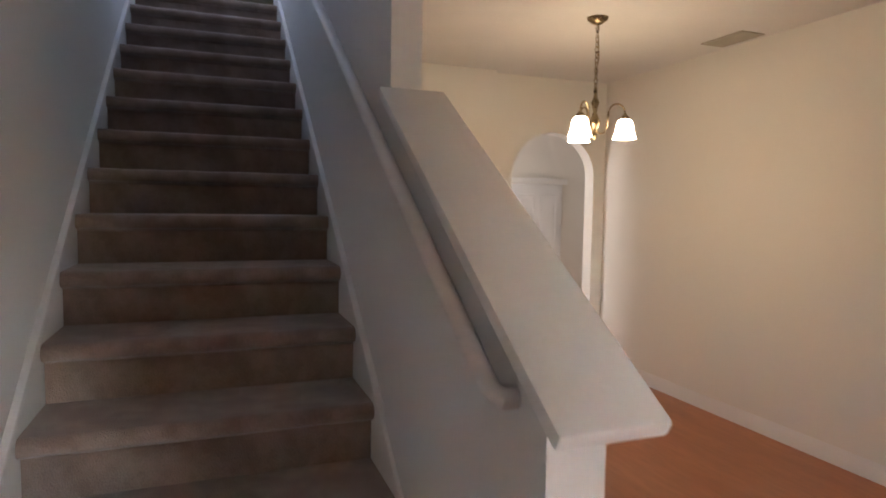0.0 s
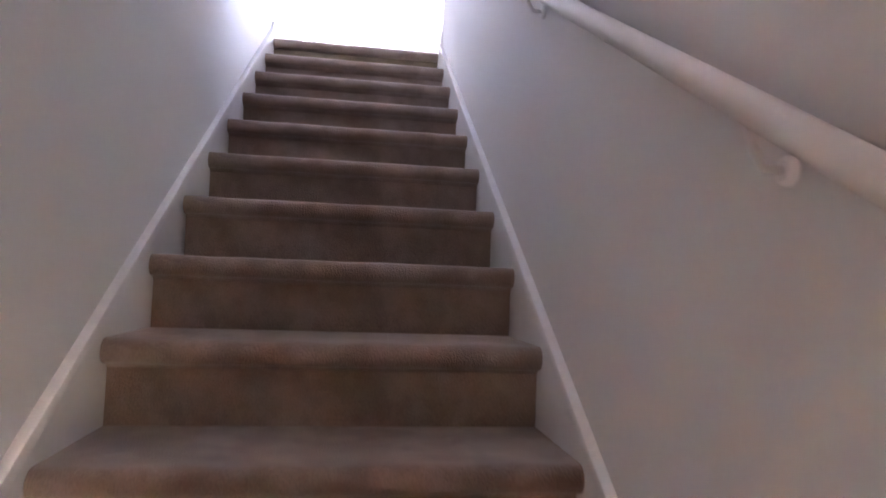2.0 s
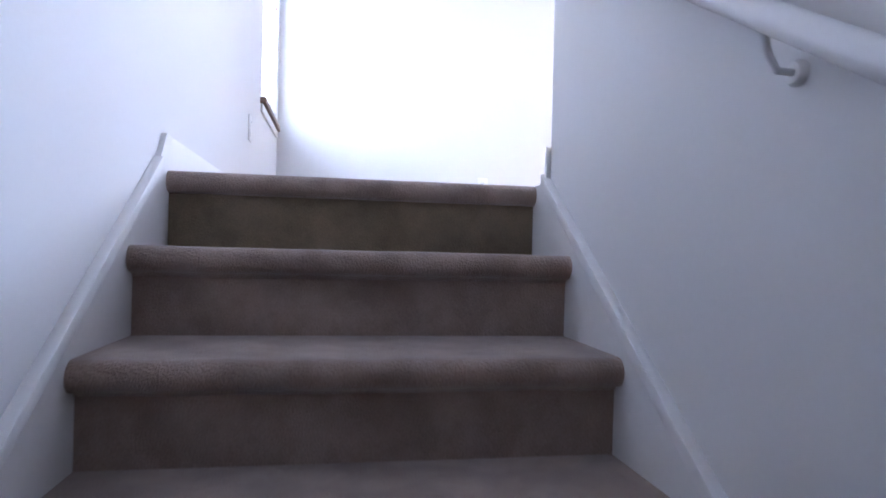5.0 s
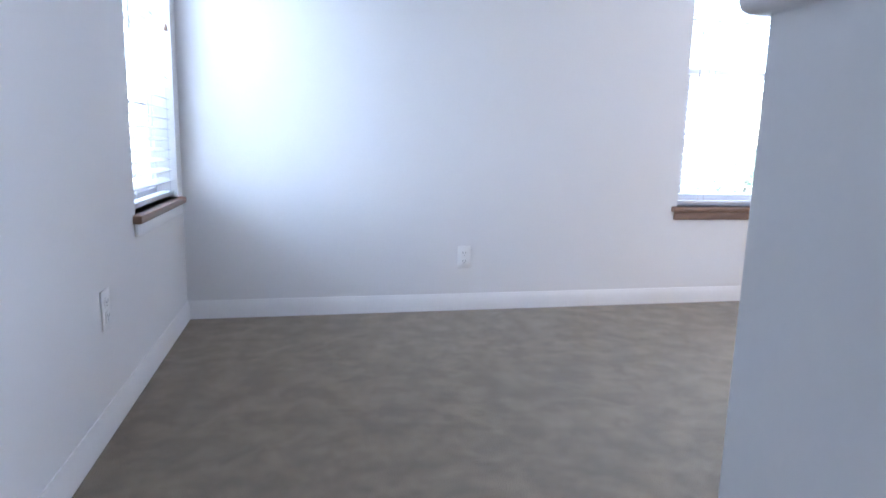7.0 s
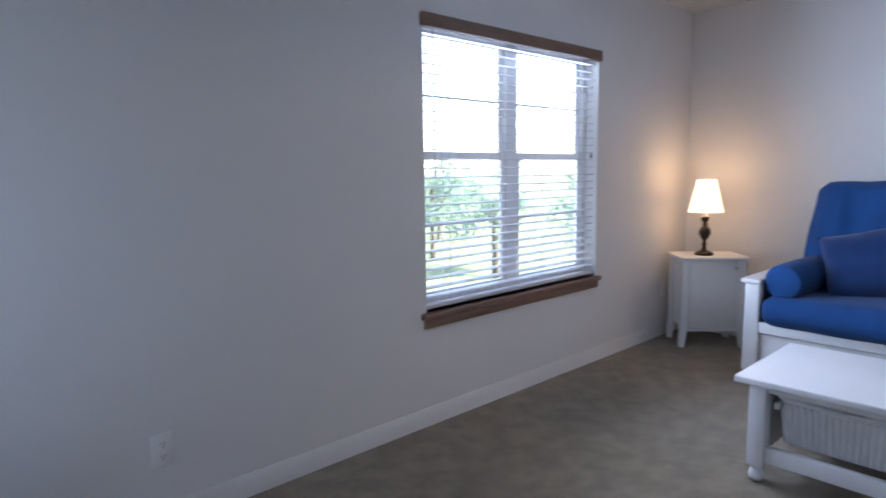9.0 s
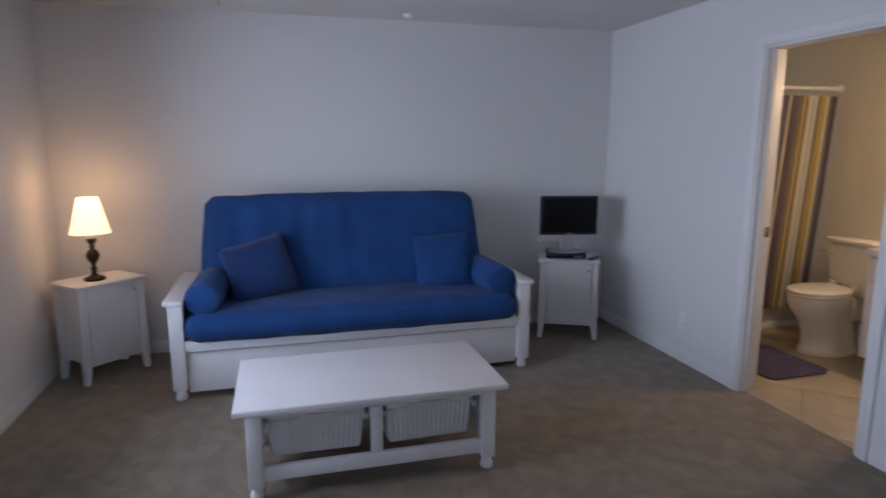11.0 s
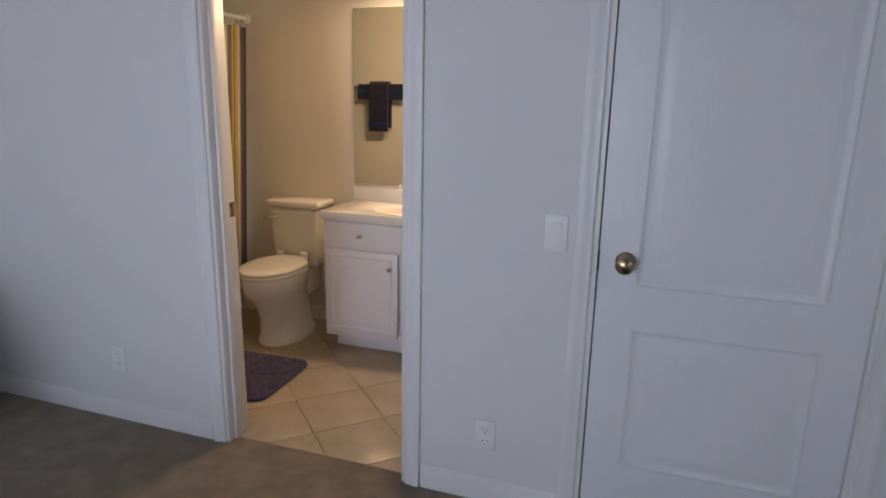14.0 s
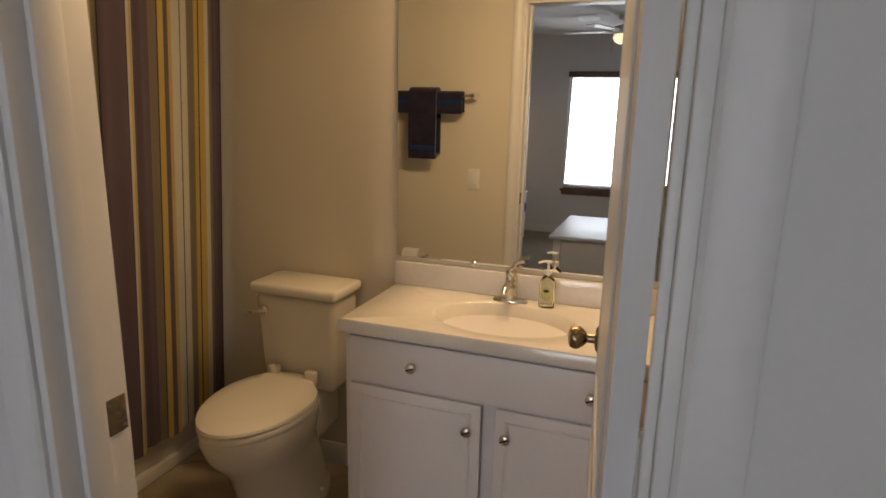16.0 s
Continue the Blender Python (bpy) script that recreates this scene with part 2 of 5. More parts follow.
M_ROAD = surface("concrete", (0.55, 0.55, 0.54), 0.9, vary=0.1, big=1, grain=60, bump=0.2)
M_LEAF = surface("leaves", (0.16, 0.235, 0.20), 0.7, vary=0.25, big=2, grain=20, bump=0.2)
leaf_tree = M_LEAF.node_tree
thin, leaf_mix = leaf_tree.nodes.new("ShaderNodeBsdfTranslucent"), leaf_tree.nodes.new("ShaderNodeMixShader")
thin.inputs["Color"].default_value = (0.20, 0.30, 0.22, 1)
leaf_mix.inputs["Fac"].default_value = 0.45
leaf_tree.links.new(leaf_tree.nodes["Principled BSDF"].outputs["BSDF"], leaf_mix.inputs[1])
leaf_tree.links.new(thin.outputs["BSDF"], leaf_mix.inputs[2])
leaf_tree.links.new(leaf_mix.outputs["Shader"], leaf_tree.nodes["Material Output"].inputs["Surface"])
M_BARK = surface("bark", (0.10, 0.075, 0.055), 0.9, vary=0.2, big=6, grain=40, bump=0.6)
CREAM, YELLOW, PLUM, DARK, TAUPE = (0.79, 0.75, 0.66), (0.74, 0.56, 0.20), (0.20, 0.145, 0.185), (0.06, 0.05, 0.055), (0.32, 0.265, 0.20)
M_CURTAIN = striped("striped_curtain", [
    (0.004, DARK), (0.125, PLUM), (0.006, DARK), (0.030, TAUPE), (0.025, CREAM), (0.030, YELLOW), (0.006, DARK), (0.020, YELLOW), (0.035, TAUPE), (0.045, CREAM),
    (0.005, DARK), (0.065, CREAM), (0.050, YELLOW), (0.004, DARK), (0.030, PLUM), (0.030, YELLOW), (0.006, DARK), (0.040, TAUPE), (0.090, PLUM), (0.004, DARK), (0.015, CREAM), (0.032, YELLOW), (0.020, CREAM)])


# ---- shape helpers ----
def box(x0, y0, z0, x1, y1, z1, bevel=0.0, seg=2):
    bm = bmesh.new()
    bmesh.ops.create_cube(bm, size=1)
    for v in bm.verts:
        v.co = Vector(((x0 + x1) / 2 + v.co.x * (x1 - x0), (y0 + y1) / 2 + v.co.y * (y1 - y0), (z0 + z1) / 2 + v.co.z * (z1 - z0)))
    if bevel:
        bmesh.ops.bevel(bm, geom=list(bm.edges), offset=min(bevel, 0.45 * min(abs(x1 - x0), abs(y1 - y0), abs(z1 - z0))), segments=seg, profile=0.5, affect="EDGES")
    return bm


def join(*bms):
    out = bms[0]
    for other in bms[1:]:
        me = bpy.data.meshes.new("tmp")
        other.to_mesh(me)
        other.free()
        out.from_mesh(me)
        bpy.data.meshes.remove(me)
    return out


def smooth(bm):
    for f in bm.faces:
        f.smooth = True
    return bm


def moved(bm, m):
    bmesh.ops.transform(bm, matrix=m, verts=bm.verts)
    return bm


def prism(poly, a, b, axis="x", bevel=0.0):
    """A polygon swept along an axis. For x the polygon is (y, z), for y (x, z), for z (x, y)."""
    bm = bmesh.new()
    put = {"x": lambda p, s: (s, p[0], p[1]), "y": lambda p, s: (p[0], s, p[1]), "z": lambda p, s: (p[0], p[1], s)}[axis]
    lo, hi = [bm.verts.new(put(p, a)) for p in poly], [bm.verts.new(put(p, b)) for p in poly]
    k = len(poly)
    bm.faces.new(lo), bm.faces.new(hi[::-1])
    for i in range(k):
        bm.faces.new((lo[i], hi[i], hi[(i + 1) % k], lo[(i + 1) % k]))
    bmesh.ops.recalc_face_normals(bm, faces=bm.faces)
    if bevel:
        bmesh.ops.bevel(bm, geom=list(bm.edges), offset=bevel, segments=2, profile=0.5, affect="EDGES")
    return bm


def lathe(profile, n=28, sx=1.0, sy=1.0):
    """A profile of (radius, z) turned about z."""
    bm = bmesh.new()
    rings = [[bm.verts.new((max(r, 0.0004) * sx * math.cos(2 * math.pi * i / n), max(r, 0.0004) * sy * math.sin(2 * math.pi * i / n), z)) for i in range(n)] for r, z in profile]
    for a, b in zip(rings, rings[1:]):
        for i in range(n):
            bm.faces.new((a[i], a[(i + 1) % n], b[(i + 1) % n], b[i]))
    bm.faces.new(rings[0][::-1]), bm.faces.new(rings[-1])
    bmesh.ops.recalc_face_normals(bm, faces=bm.faces)
    return smooth(bm)


def tube(points, r, n=10, flat=1.0):
    """A round bar along points; flat squeezes it crosswise."""
    bm = bmesh.new()
    pts = [Vector(p) for p in points]
    rings = []
    for i, p in enumerate(pts):
        d = (pts[min(i + 1, len(pts) - 1)] - pts[max(i - 1, 0)]).normalized()
        up = Vector((0, 0, 1)) if abs(d.z) < 0.95 else Vector((1, 0, 0))
        u = d.cross(up).normalized()
        w = u.cross(d)
        rr = r[i] if isinstance(r, (list, tuple)) else r
        rings.append([bm.verts.new(p + u * rr * flat * math.cos(2 * math.pi * k / n) + w * rr * math.sin(2 * math.pi * k / n)) for k in range(n)])
    for a, b in zip(rings, rings[1:]):
        for k in range(n):
            bm.faces.new((a[k], a[(k + 1) % n], b[(k + 1) % n], b[k]))
    bm.faces.new(rings[0][::-1]), bm.faces.new(rings[-1])
    bmesh.ops.recalc_face_normals(bm, faces=bm.faces)
    return smooth(bm)


def soft_box(sx, sy, sz, r, cell=0.04, puff=0.0, lumps=0.004, seed=0.0):
    """A stuffed block about its centre: rounded by r, swelling by puff, a little lumpy."""
    bm = bmesh.new()
    h = Vector((sx / 2, sy / 2, sz / 2))
    for ax in range(3):
        u, v = (ax + 1) % 3, (ax + 2) % 3
        nu, nv = max(4, int(2 * h[u] / cell)), max(4, int(2 * h[v] / cell))
        for s in (-1, 1):
            g = []
            for i in range(nu + 1):
                row = []
                for j in range(nv + 1):
                    p = Vector((0, 0, 0))
                    p[ax], p[u], p[v] = s * h[ax], (2 * i / nu - 1) * h[u], (2 * j / nv - 1) * h[v]
                    q = Vector([max(-h[k] + r, min(h[k] - r, p[k])) for k in range(3)])
                    d = (p - q)
                    p = q + d.normalized() * r if d.length > 1e-6 else p
                    grow = max(0.0, 1 - (2 * i / nu - 1) ** 2) * max(0.0, 1 - (2 * j / nv - 1) ** 2)
                    p[ax] += s * puff * math.sqrt(grow)
                    p += Vector(noise.noise_vector(p * 6 + Vector((seed, seed, seed)))) * lumps
                    row.append(bm.verts.new(p))
                g.append(row)
            for i in range(nu):
                for j in range(nv):
                    bm.faces.new((g[i][j], g[i + 1][j], g[i + 1][j + 1], g[i][j + 1]))
    bmesh.ops.remove_doubles(bm, verts=bm.verts, dist=0.0015)
    bmesh.ops.recalc_face_normals(bm, faces=bm.faces)
    return smooth(bm)


def mesh_of(name, bm, material):
    me = bpy.data.meshes.new(name)
    bm.to_mesh(me)
    bm.free()
    me.materials.append(material)
    me.set_sharp_from_angle(angle=radians(40))
    return me


def part(name, bm, material, parent=None, label="", m=None):
    """One mesh object under a thing or a part."""
    ob = new(name, mesh_of(name, bm, material))
    ob.parent = parent
    if m is not None:
        ob.matrix_basis = m
    return tagged(ob, label) if label else ob


def thing(name, label, category, m=None, group="", kind=""):
    ob = new(name)
    ob.empty_display_size = 0.1
    if m is not None:
        ob.matrix_basis = m
    return tagged(ob, label, category, group, kind)


def structure(name, bm, material, label, category=""):
    return tagged(part(name, bm, material), label, category or name.split("_")[0], "", "structure")


def wall_x(y0, y1, x0, x1, z0, z1, holes=()):
    """A wall that runs along x, with through openings (x0, x1, z0, z1)."""
    out, at = [], x0
    for a, b, c, d in sorted(holes):
        if a > at:
            out.append(box(at, y0, z0, a, y1, z1))
        if c > z0:
            out.append(box(a, y0, z0, b, y1, c))
        if d < z1:
            out.append(box(a, y0, d, b, y1, z1))
        at = b
    if at < x1:
        out.append(box(at, y0, z0, x1, y1, z1))
    return join(*out)


def wall_y(x0, x1, y0, y1, z0, z1, holes=()):
    bm = wall_x(x0, x1, y0, y1, z0, z1, holes)
    for v in bm.verts:
        v.co.x, v.co.y = v.co.y, v.co.x
    bmesh.ops.recalc_face_normals(bm, faces=bm.faces)
    return bm


# ---- shell ----
structure("wall_west", wall_y(-0.16, 0, ENTRY_S, Y_N + 0.16, Z_LOW, Z_C, [WIN_W]), M_WALL, "off-white painted wall along the stairs and loft", "wall")
structure("wall_north", wall_x(Y_N, Y_N + 0.16, 0, X_E + 0.16, Z_LOWCEIL, Z_C, [WIN_N]), M_WALL, "off-white painted loft wall with a wide window", "wall")
structure("wall_east", wall_y(X_E, X_E + 0.16, Y_S, Y_N, Z_LOWCEIL, Z_C), M_WALL, "off-white painted wall behind the blue futon", "wall")
structure("wall_south", wall_x(Y_SB + 0.06, Y_S, HALF_E, X_E + 0.2, 0, Z_C, [(DOOR_C[0], DOOR_C[1], 0, DOOR_C[2]), (DOOR_B[0], DOOR_B[1], 0, DOOR_B[2])]), M_WALL,
          "off-white painted wall with closet door and bathroom doorway", "wall")
structure("wall_bath_north", wall_x(Y_SB, Y_SB + 0.06, BATH_W - 0.1, X_E + 0.2, 0, Z_C, [(DOOR_B[0], DOOR_B[1], 0, DOOR_B[2])]), M_BATHWALL, "cream painted bathroom wall beside the doorway", "wall")
structure("wall_bath_south", box(BATH_W - 0.1, BATH_S - 0.12, 0, BATH_E + 0.1, BATH_S, Z_C), M_BATHWALL, "cream painted bathroom wall behind toilet and vanity", "wall")
structure("wall_bath_west", box(BATH_W - 0.1, BATH_S, 0, BATH_W, Y_SB, Z_C), M_BATHWALL, "cream painted bathroom side wall", "wall")
structure("wall_bath_east", box(BATH_E, BATH_S, 0, BATH_E + 0.1, Y_SB, Z_C), M_BATHWALL, "cream painted wall behind the bathtub", "wall")
structure("wall_closet", join(box(HALF_E, -2.6, 0, 2.5, -2.5, Z_C), box(2.42, -2.5, 0, 2.52, Y_SB + 0.06, Z_C)), M_WALL, "plain painted walls of the closet", "wall")
structure("wall_stair", join(box(STAIR_W, -3.25, Z_LOW, HALF_E, Y_S, Z_C), box(STAIR_W, Y_S, Z_LOW, HALF_E, -0.07, 0.982)), M_WALL, "off-white wall beside the stairs, half height along the loft", "wall")
structure("wall_stairwell_end", box(0, -3.37, Z_LOWCEIL, HALF_E, -3.25, Z_C), M_WALL, "plain painted wall over the foot of the stairs", "wall")
structure("half_wall_cap", box(STAIR_W - 0.02, Y_S, 0.982, HALF_E + 0.02, -0.045, 1.017, 0.015, 3), M_TRIM, "white painted cap on the loft half wall", "trim")

PONY_END = -4.15
top = lambda y: 0.658 * y + 0.82
pony = [(-3.25, Z_LOW), (PONY_END, Z_LOW), (PONY_END, top(PONY_END)), (-3.25, top(-3.25))]
structure("pony_wall", prism(pony, STAIR_W - 0.01, HALF_E + 0.005, "x"), M_WALL, "low sloping white wall beside the lower steps", "wall")
structure("pony_wall_cap", prism([(-3.25, top(-3.25)), (PONY_END - 0.06, top(PONY_END - 0.06)), (PONY_END - 0.075, top(PONY_END - 0.06) + 0.028), (-3.25, top(-3.25) + 0.034)],
                                 STAIR_W - 0.035, HALF_E + 0.07, "x", 0.008), M_TRIM, "broad white painted cap on the sloping wall", "trim")

structure("floor", join(box(0, 0.03, Z_LOWCEIL + 0.02, X_E, Y_N, 0), box(HALF_E, Y_S - 0.045, Z_LOWCEIL + 0.02, X_E, 0.03, 0), box(HALF_E, -2.5, Z_LOWCEIL + 0.02, 2.42, Y_S - 0.045, 0), box(STAIR_W + 0.0045, -0.07, Z_LOWCEIL + 0.02, HALF_E, 0.03, 0)), M_CARPET, "mottled beige-brown cut pile carpet on the loft floor", "floor")
structure("ceiling", box(-0.16, -3.37, Z_C, BATH_E + 0.1, Y_N + 0.16, Z_C + 0.12), M_CEIL, "white textured ceiling over loft and bathroom", "ceiling")
structure("floor_lower", join(box(0, ENTRY_S, Z_LOW - 0.1, DIN_E + 0.16, 1.62, Z_LOW), box(DIN_E + 0.16, DIN_N, Z_LOW - 0.1, 5.42, 1.62, Z_LOW)), M_LOWFLOOR, "reddish brown floor of the dining room", "floor")
structure("ceiling_lower", join(box(HALF_E, ENTRY_S, Z_LOWCEIL, DIN_E + 0.16, 1.5, Z_LOWCEIL + 0.019), box(DIN_E + 0.16, DIN_N, Z_LOWCEIL, 5.42, 1.5, Z_LOWCEIL + 0.019), box(0, ENTRY_S, Z_LOWCEIL, HALF_E, -3.37, Z_LOWCEIL + 0.019)), M_CEIL, "cream textured ceiling over the dining room", "ceiling")
structure("wall_dining_east", box(DIN_E, ENTRY_S, Z_LOW, DIN_E + 0.16, DIN_N + 0.14, Z_LOWCEIL), M_DINING, "cream painted dining room wall", "wall")
structure("wall_hall_east", join(box(5.30, DIN_N + 0.14, Z_LOW, 5.42, 1.5, Z_LOWCEIL), box(DIN_E + 0.16, DIN_N, Z_LOW, 5.42, DIN_N + 0.14, Z_LOWCEIL)), M_DINING, "plain cream walls at the end of the hall", "wall")


def arch_wall(x0, x1, y0, y1, a, b, spring, crown):
    """A wall along x with an arched opening from a to b."""
    k = 18
    arc = [((a + b) / 2 - (b - a) / 2 * math.cos(math.pi * i / k), spring + (crown - spring) * math.sin(math.pi * i / k)) for i in range(k + 1)]
    return prism([(x0, Z_LOW), (a, Z_LOW)] + arc + [(b, Z_LOW), (x1, Z_LOW), (x1, Z_LOWCEIL), (x0, Z_LOWCEIL)], y0, y1, "y")


structure("wall_dining_north", arch_wall(2.80, DIN_E, DIN_N, DIN_N + 0.14, 3.01, 3.88, -1.32, -0.93), M_DINING, "cream painted wall with an arched doorway", "wall")
structure("wall_dining_corner", box(HALF_E, DIN_N - 0.10, Z_LOW, 2.80, DIN_N + 0.14, Z_LOWCEIL), M_DINING, "cream painted wall beside the arch", "wall")
structure("wall_hall_back", box(0, 1.5, Z_LOW, 5.42, 1.62, Z_LOWCEIL + 0.02), M_DINING, "pale wall of the hall behind the arch", "wall")
# Never in view: dark brown is chosen to keep bounced light off the stair risers.
structure("wall_entry", wall_x(ENTRY_S - 0.16, ENTRY_S, 0, DIN_E + 0.16, Z_LOW, Z_LOWCEIL, [(2.7, 3.5, Z_LOW + 0.9, Z_LOW + 1.9)]), M_BROWNWOOD, "unseen entry wall with a window, made dark brown to cut bounce light", "wall")


# ---- trim ----
def baseboard(name, x0, y0, x1, y1, nx, ny, z=0.0, h=0.09):
    """A moulded board along a wall; (nx, ny) points into the room."""
    prof = [(0, 0), (0.012, 0), (0.012, h * 0.68), (0.007, h * 0.86), (0.004, h), (0, h)]
    length = math.hypot(x1 - x0, y1 - y0)
    bm = prism(prof, 0, length, "x")
    d = Vector(((x1 - x0) / length, (y1 - y0) / length, 0))
    m = Matrix(((d.x, nx, 0, x0), (d.y, ny, 0, y0), (0, 0, 1, z), (0, 0, 0, 1)))
    moved(bm, m)
    bmesh.ops.recalc_face_normals(bm, faces=bm.faces)
    return structure(name, bm, M_TRIM, "white moulded baseboard along the wall", "baseboard")


baseboard("baseboard_west", 0, 0.02, 0, Y_N, 1, 0)
baseboard("baseboard_north", 0, Y_N, X_E, Y_N, 0, -1)
baseboard("baseboard_east", X_E, Y_S, X_E, Y_N, -1, 0)
baseboard("baseboard_south_a", DOOR_B[1] + 0.065, Y_S, X_E, Y_S, 0, 1)
baseboard("baseboard_south_b", DOOR_C[1] + 0.065, Y_S, DOOR_B[0] - 0.065, Y_S, 0, 1)
baseboard("baseboard_south_c", HALF_E, Y_S, DOOR_C[0] - 0.065, Y_S, 0, 1)
baseboard("baseboard_half_wall", HALF_E, Y_S, HALF_E, -0.07, 1, 0)
baseboard("baseboard_stair_end", STAIR_W - 0.012, -0.07, HALF_E + 0.012, -0.07, 0, 1)
baseboard("baseboard_dining_east", DIN_E, ENTRY_S, DIN_E, DIN_N, -1, 0, Z_LOW, 0.11)
baseboard("baseboard_dining_north", HALF_E, DIN_N - 0.10, 2.80, DIN_N - 0.10, 0, -1, Z_LOW, 0.11)
baseboard("baseboard_bath_south", 3.80, BATH_S, 4.66, BATH_S, 0, 1)
baseboard("baseboard_bath_north", DOOR_B[1] + 0.065, Y_SB, 4.66, Y_SB, 0, -1)


def casing_bar(length, w=0.058):
    """Colonial casing along +x from the origin, its inner edge at z = 0, standing proud of y = 0 towards +y."""
    prof = [(0, 0), (0.010, 0), (0.014, 0.006), (0.012, 0.016), (0.017, 0.028), (0.019, w - 0.010), (0.015, w), (0, w)]
    return prism(prof, 0, length, "x")


def door_casing(name, x0, x1, h, y, face, label):
    th = thing(name, label, "trim", None, "", "structure")
    w = 0.058
    for nm, m in (("left_casing", Matrix(((0, 0, -1, x0), (0, face, 0, y), (1, 0, 0, 0), (0, 0, 0, 1)))), ("right_casing", Matrix(((0, 0, 1, x1), (0, face, 0, y), (1, 0, 0, 0), (0, 0, 0, 1)))),
                  ("head_casing", Matrix(((1, 0, 0, x0 - w), (0, face, 0, y), (0, 0, 1, h), (0, 0, 0, 1))))):
        bm = moved(casing_bar(h if nm != "head_casing" else x1 - x0 + 2 * w), m)
        bmesh.ops.recalc_face_normals(bm, faces=bm.faces)
        part(nm, bm, M_TRIM, th)
    return th


door_casing("door_trim_1", DOOR_B[0], DOOR_B[1], DOOR_B[2], Y_S, 1, "white moulded casing round the bathroom doorway")
door_casing("door_trim_2", DOOR_B[0], DOOR_B[1], DOOR_B[2], Y_SB, -1, "white moulded casing inside the bathroom doorway")
door_casing("door_trim_3", DOOR_C[0], DOOR_C[1], DOOR_C[2], Y_S, 1, "white moulded casing round the closet door")
jamb = thing("door_jamb", "white painted jamb lining the bathroom doorway", "trim", None, "", "structure")
for nm, bx in (("left_jamb", (DOOR_B[0], DOOR_B[0] + 0.016, 0, DOOR_B[2] - 0.016)), ("right_jamb", (DOOR_B[1] - 0.016, DOOR_B[1], 0, DOOR_B[2] - 0.016)), ("head_jamb", (DOOR_B[0], DOOR_B[1], DOOR_B[2] - 0.016, DOOR_B[2]))):
    part(nm, box(bx[0], Y_SB - 0.004, bx[2], bx[1], Y_S + 0.004, bx[3], 0.002), M_TRIM, jamb)
part("stop", join(box(DOOR_B[1] - 0.028, Y_SB + 0.045, 0, DOOR_B[1] - 0.0162, Y_S - 0.03, DOOR_B[2] - 0.017, 0.003), box(DOOR_B[0] + 0.0162, Y_SB + 0.045, 0, DOOR_B[0] + 0.028, Y_S - 0.03, DOOR_B[2] - 0.017, 0.003)), M_TRIM, jamb)
strike = part("strike_plate", box(DOOR_B[1] - 0.0185, Y_SB + 0.003, 0.955, DOOR_B[1] - 0.0158, Y_SB + 0.038, 1.015, 0.001), M_BRASS, jamb, "worn brass strike plate")
jamb_c = thing("closet_jamb", "white painted jamb round the closet door", "trim", None, "", "structure")
part("left_jamb", box(DOOR_C[0] - 0.001, Y_SB + 0.06, 0, DOOR_C[0] + 0.015, Y_S + 0.003, DOOR_C[2] - 0.015), M_TRIM, jamb_c)
part("right_jamb", box(DOOR_C[1] - 0.015, Y_SB + 0.06, 0, DOOR_C[1] + 0.001, Y_S + 0.003, DOOR_C[2] - 0.015), M_TRIM, jamb_c)
part("head_jamb", box(DOOR_C[0], Y_SB + 0.06, DOOR_C[2] - 0.015, DOOR_C[1], Y_S + 0.003, DOOR_C[2] + 0.001), M_TRIM, jamb_c)


# ---- stairs ----
stairs = thing("staircase", "straight carpeted stairs with rounded brown nosings", "stairs", None, "", "structure")
X0, X1 = 0.013, STAIR_W - 0.013


def step_mesh():
    """One carpeted step about its nosing's front top edge, the tread running back over the next riser."""
    r, back = 0.027, 0.042
    prof = [(back + 0.002, -RISE), (back, -2 * r - 0.010), (back - 0.010, -2 * r - 0.001)]
    prof += [(r + 0.001 - r * math.cos(a) - 0.001, -r + r * math.sin(a)) for a in [radians(d) for d in range(-75, 91, 15)]]
    prof += [(RUN + back + 0.02, 0.001), (RUN + back + 0.02, -RISE)]
    bm = prism(prof, X0, X1, "x")
    long = [e for e in bm.edges if abs(e.verts[0].co.x - e.verts[1].co.x) > 0.5]
    bmesh.ops.subdivide_edges(bm, edges=long, cuts=26, use_grid_fill=True)
    for v in bm.verts:
        if v.co.y < RUN * 0.9:
            v.co += Vector((0, 1, 1)) * 0.0022 * noise.noise(v.co * 9)
    return mesh_of("step", smooth(bm), M_STAIR)


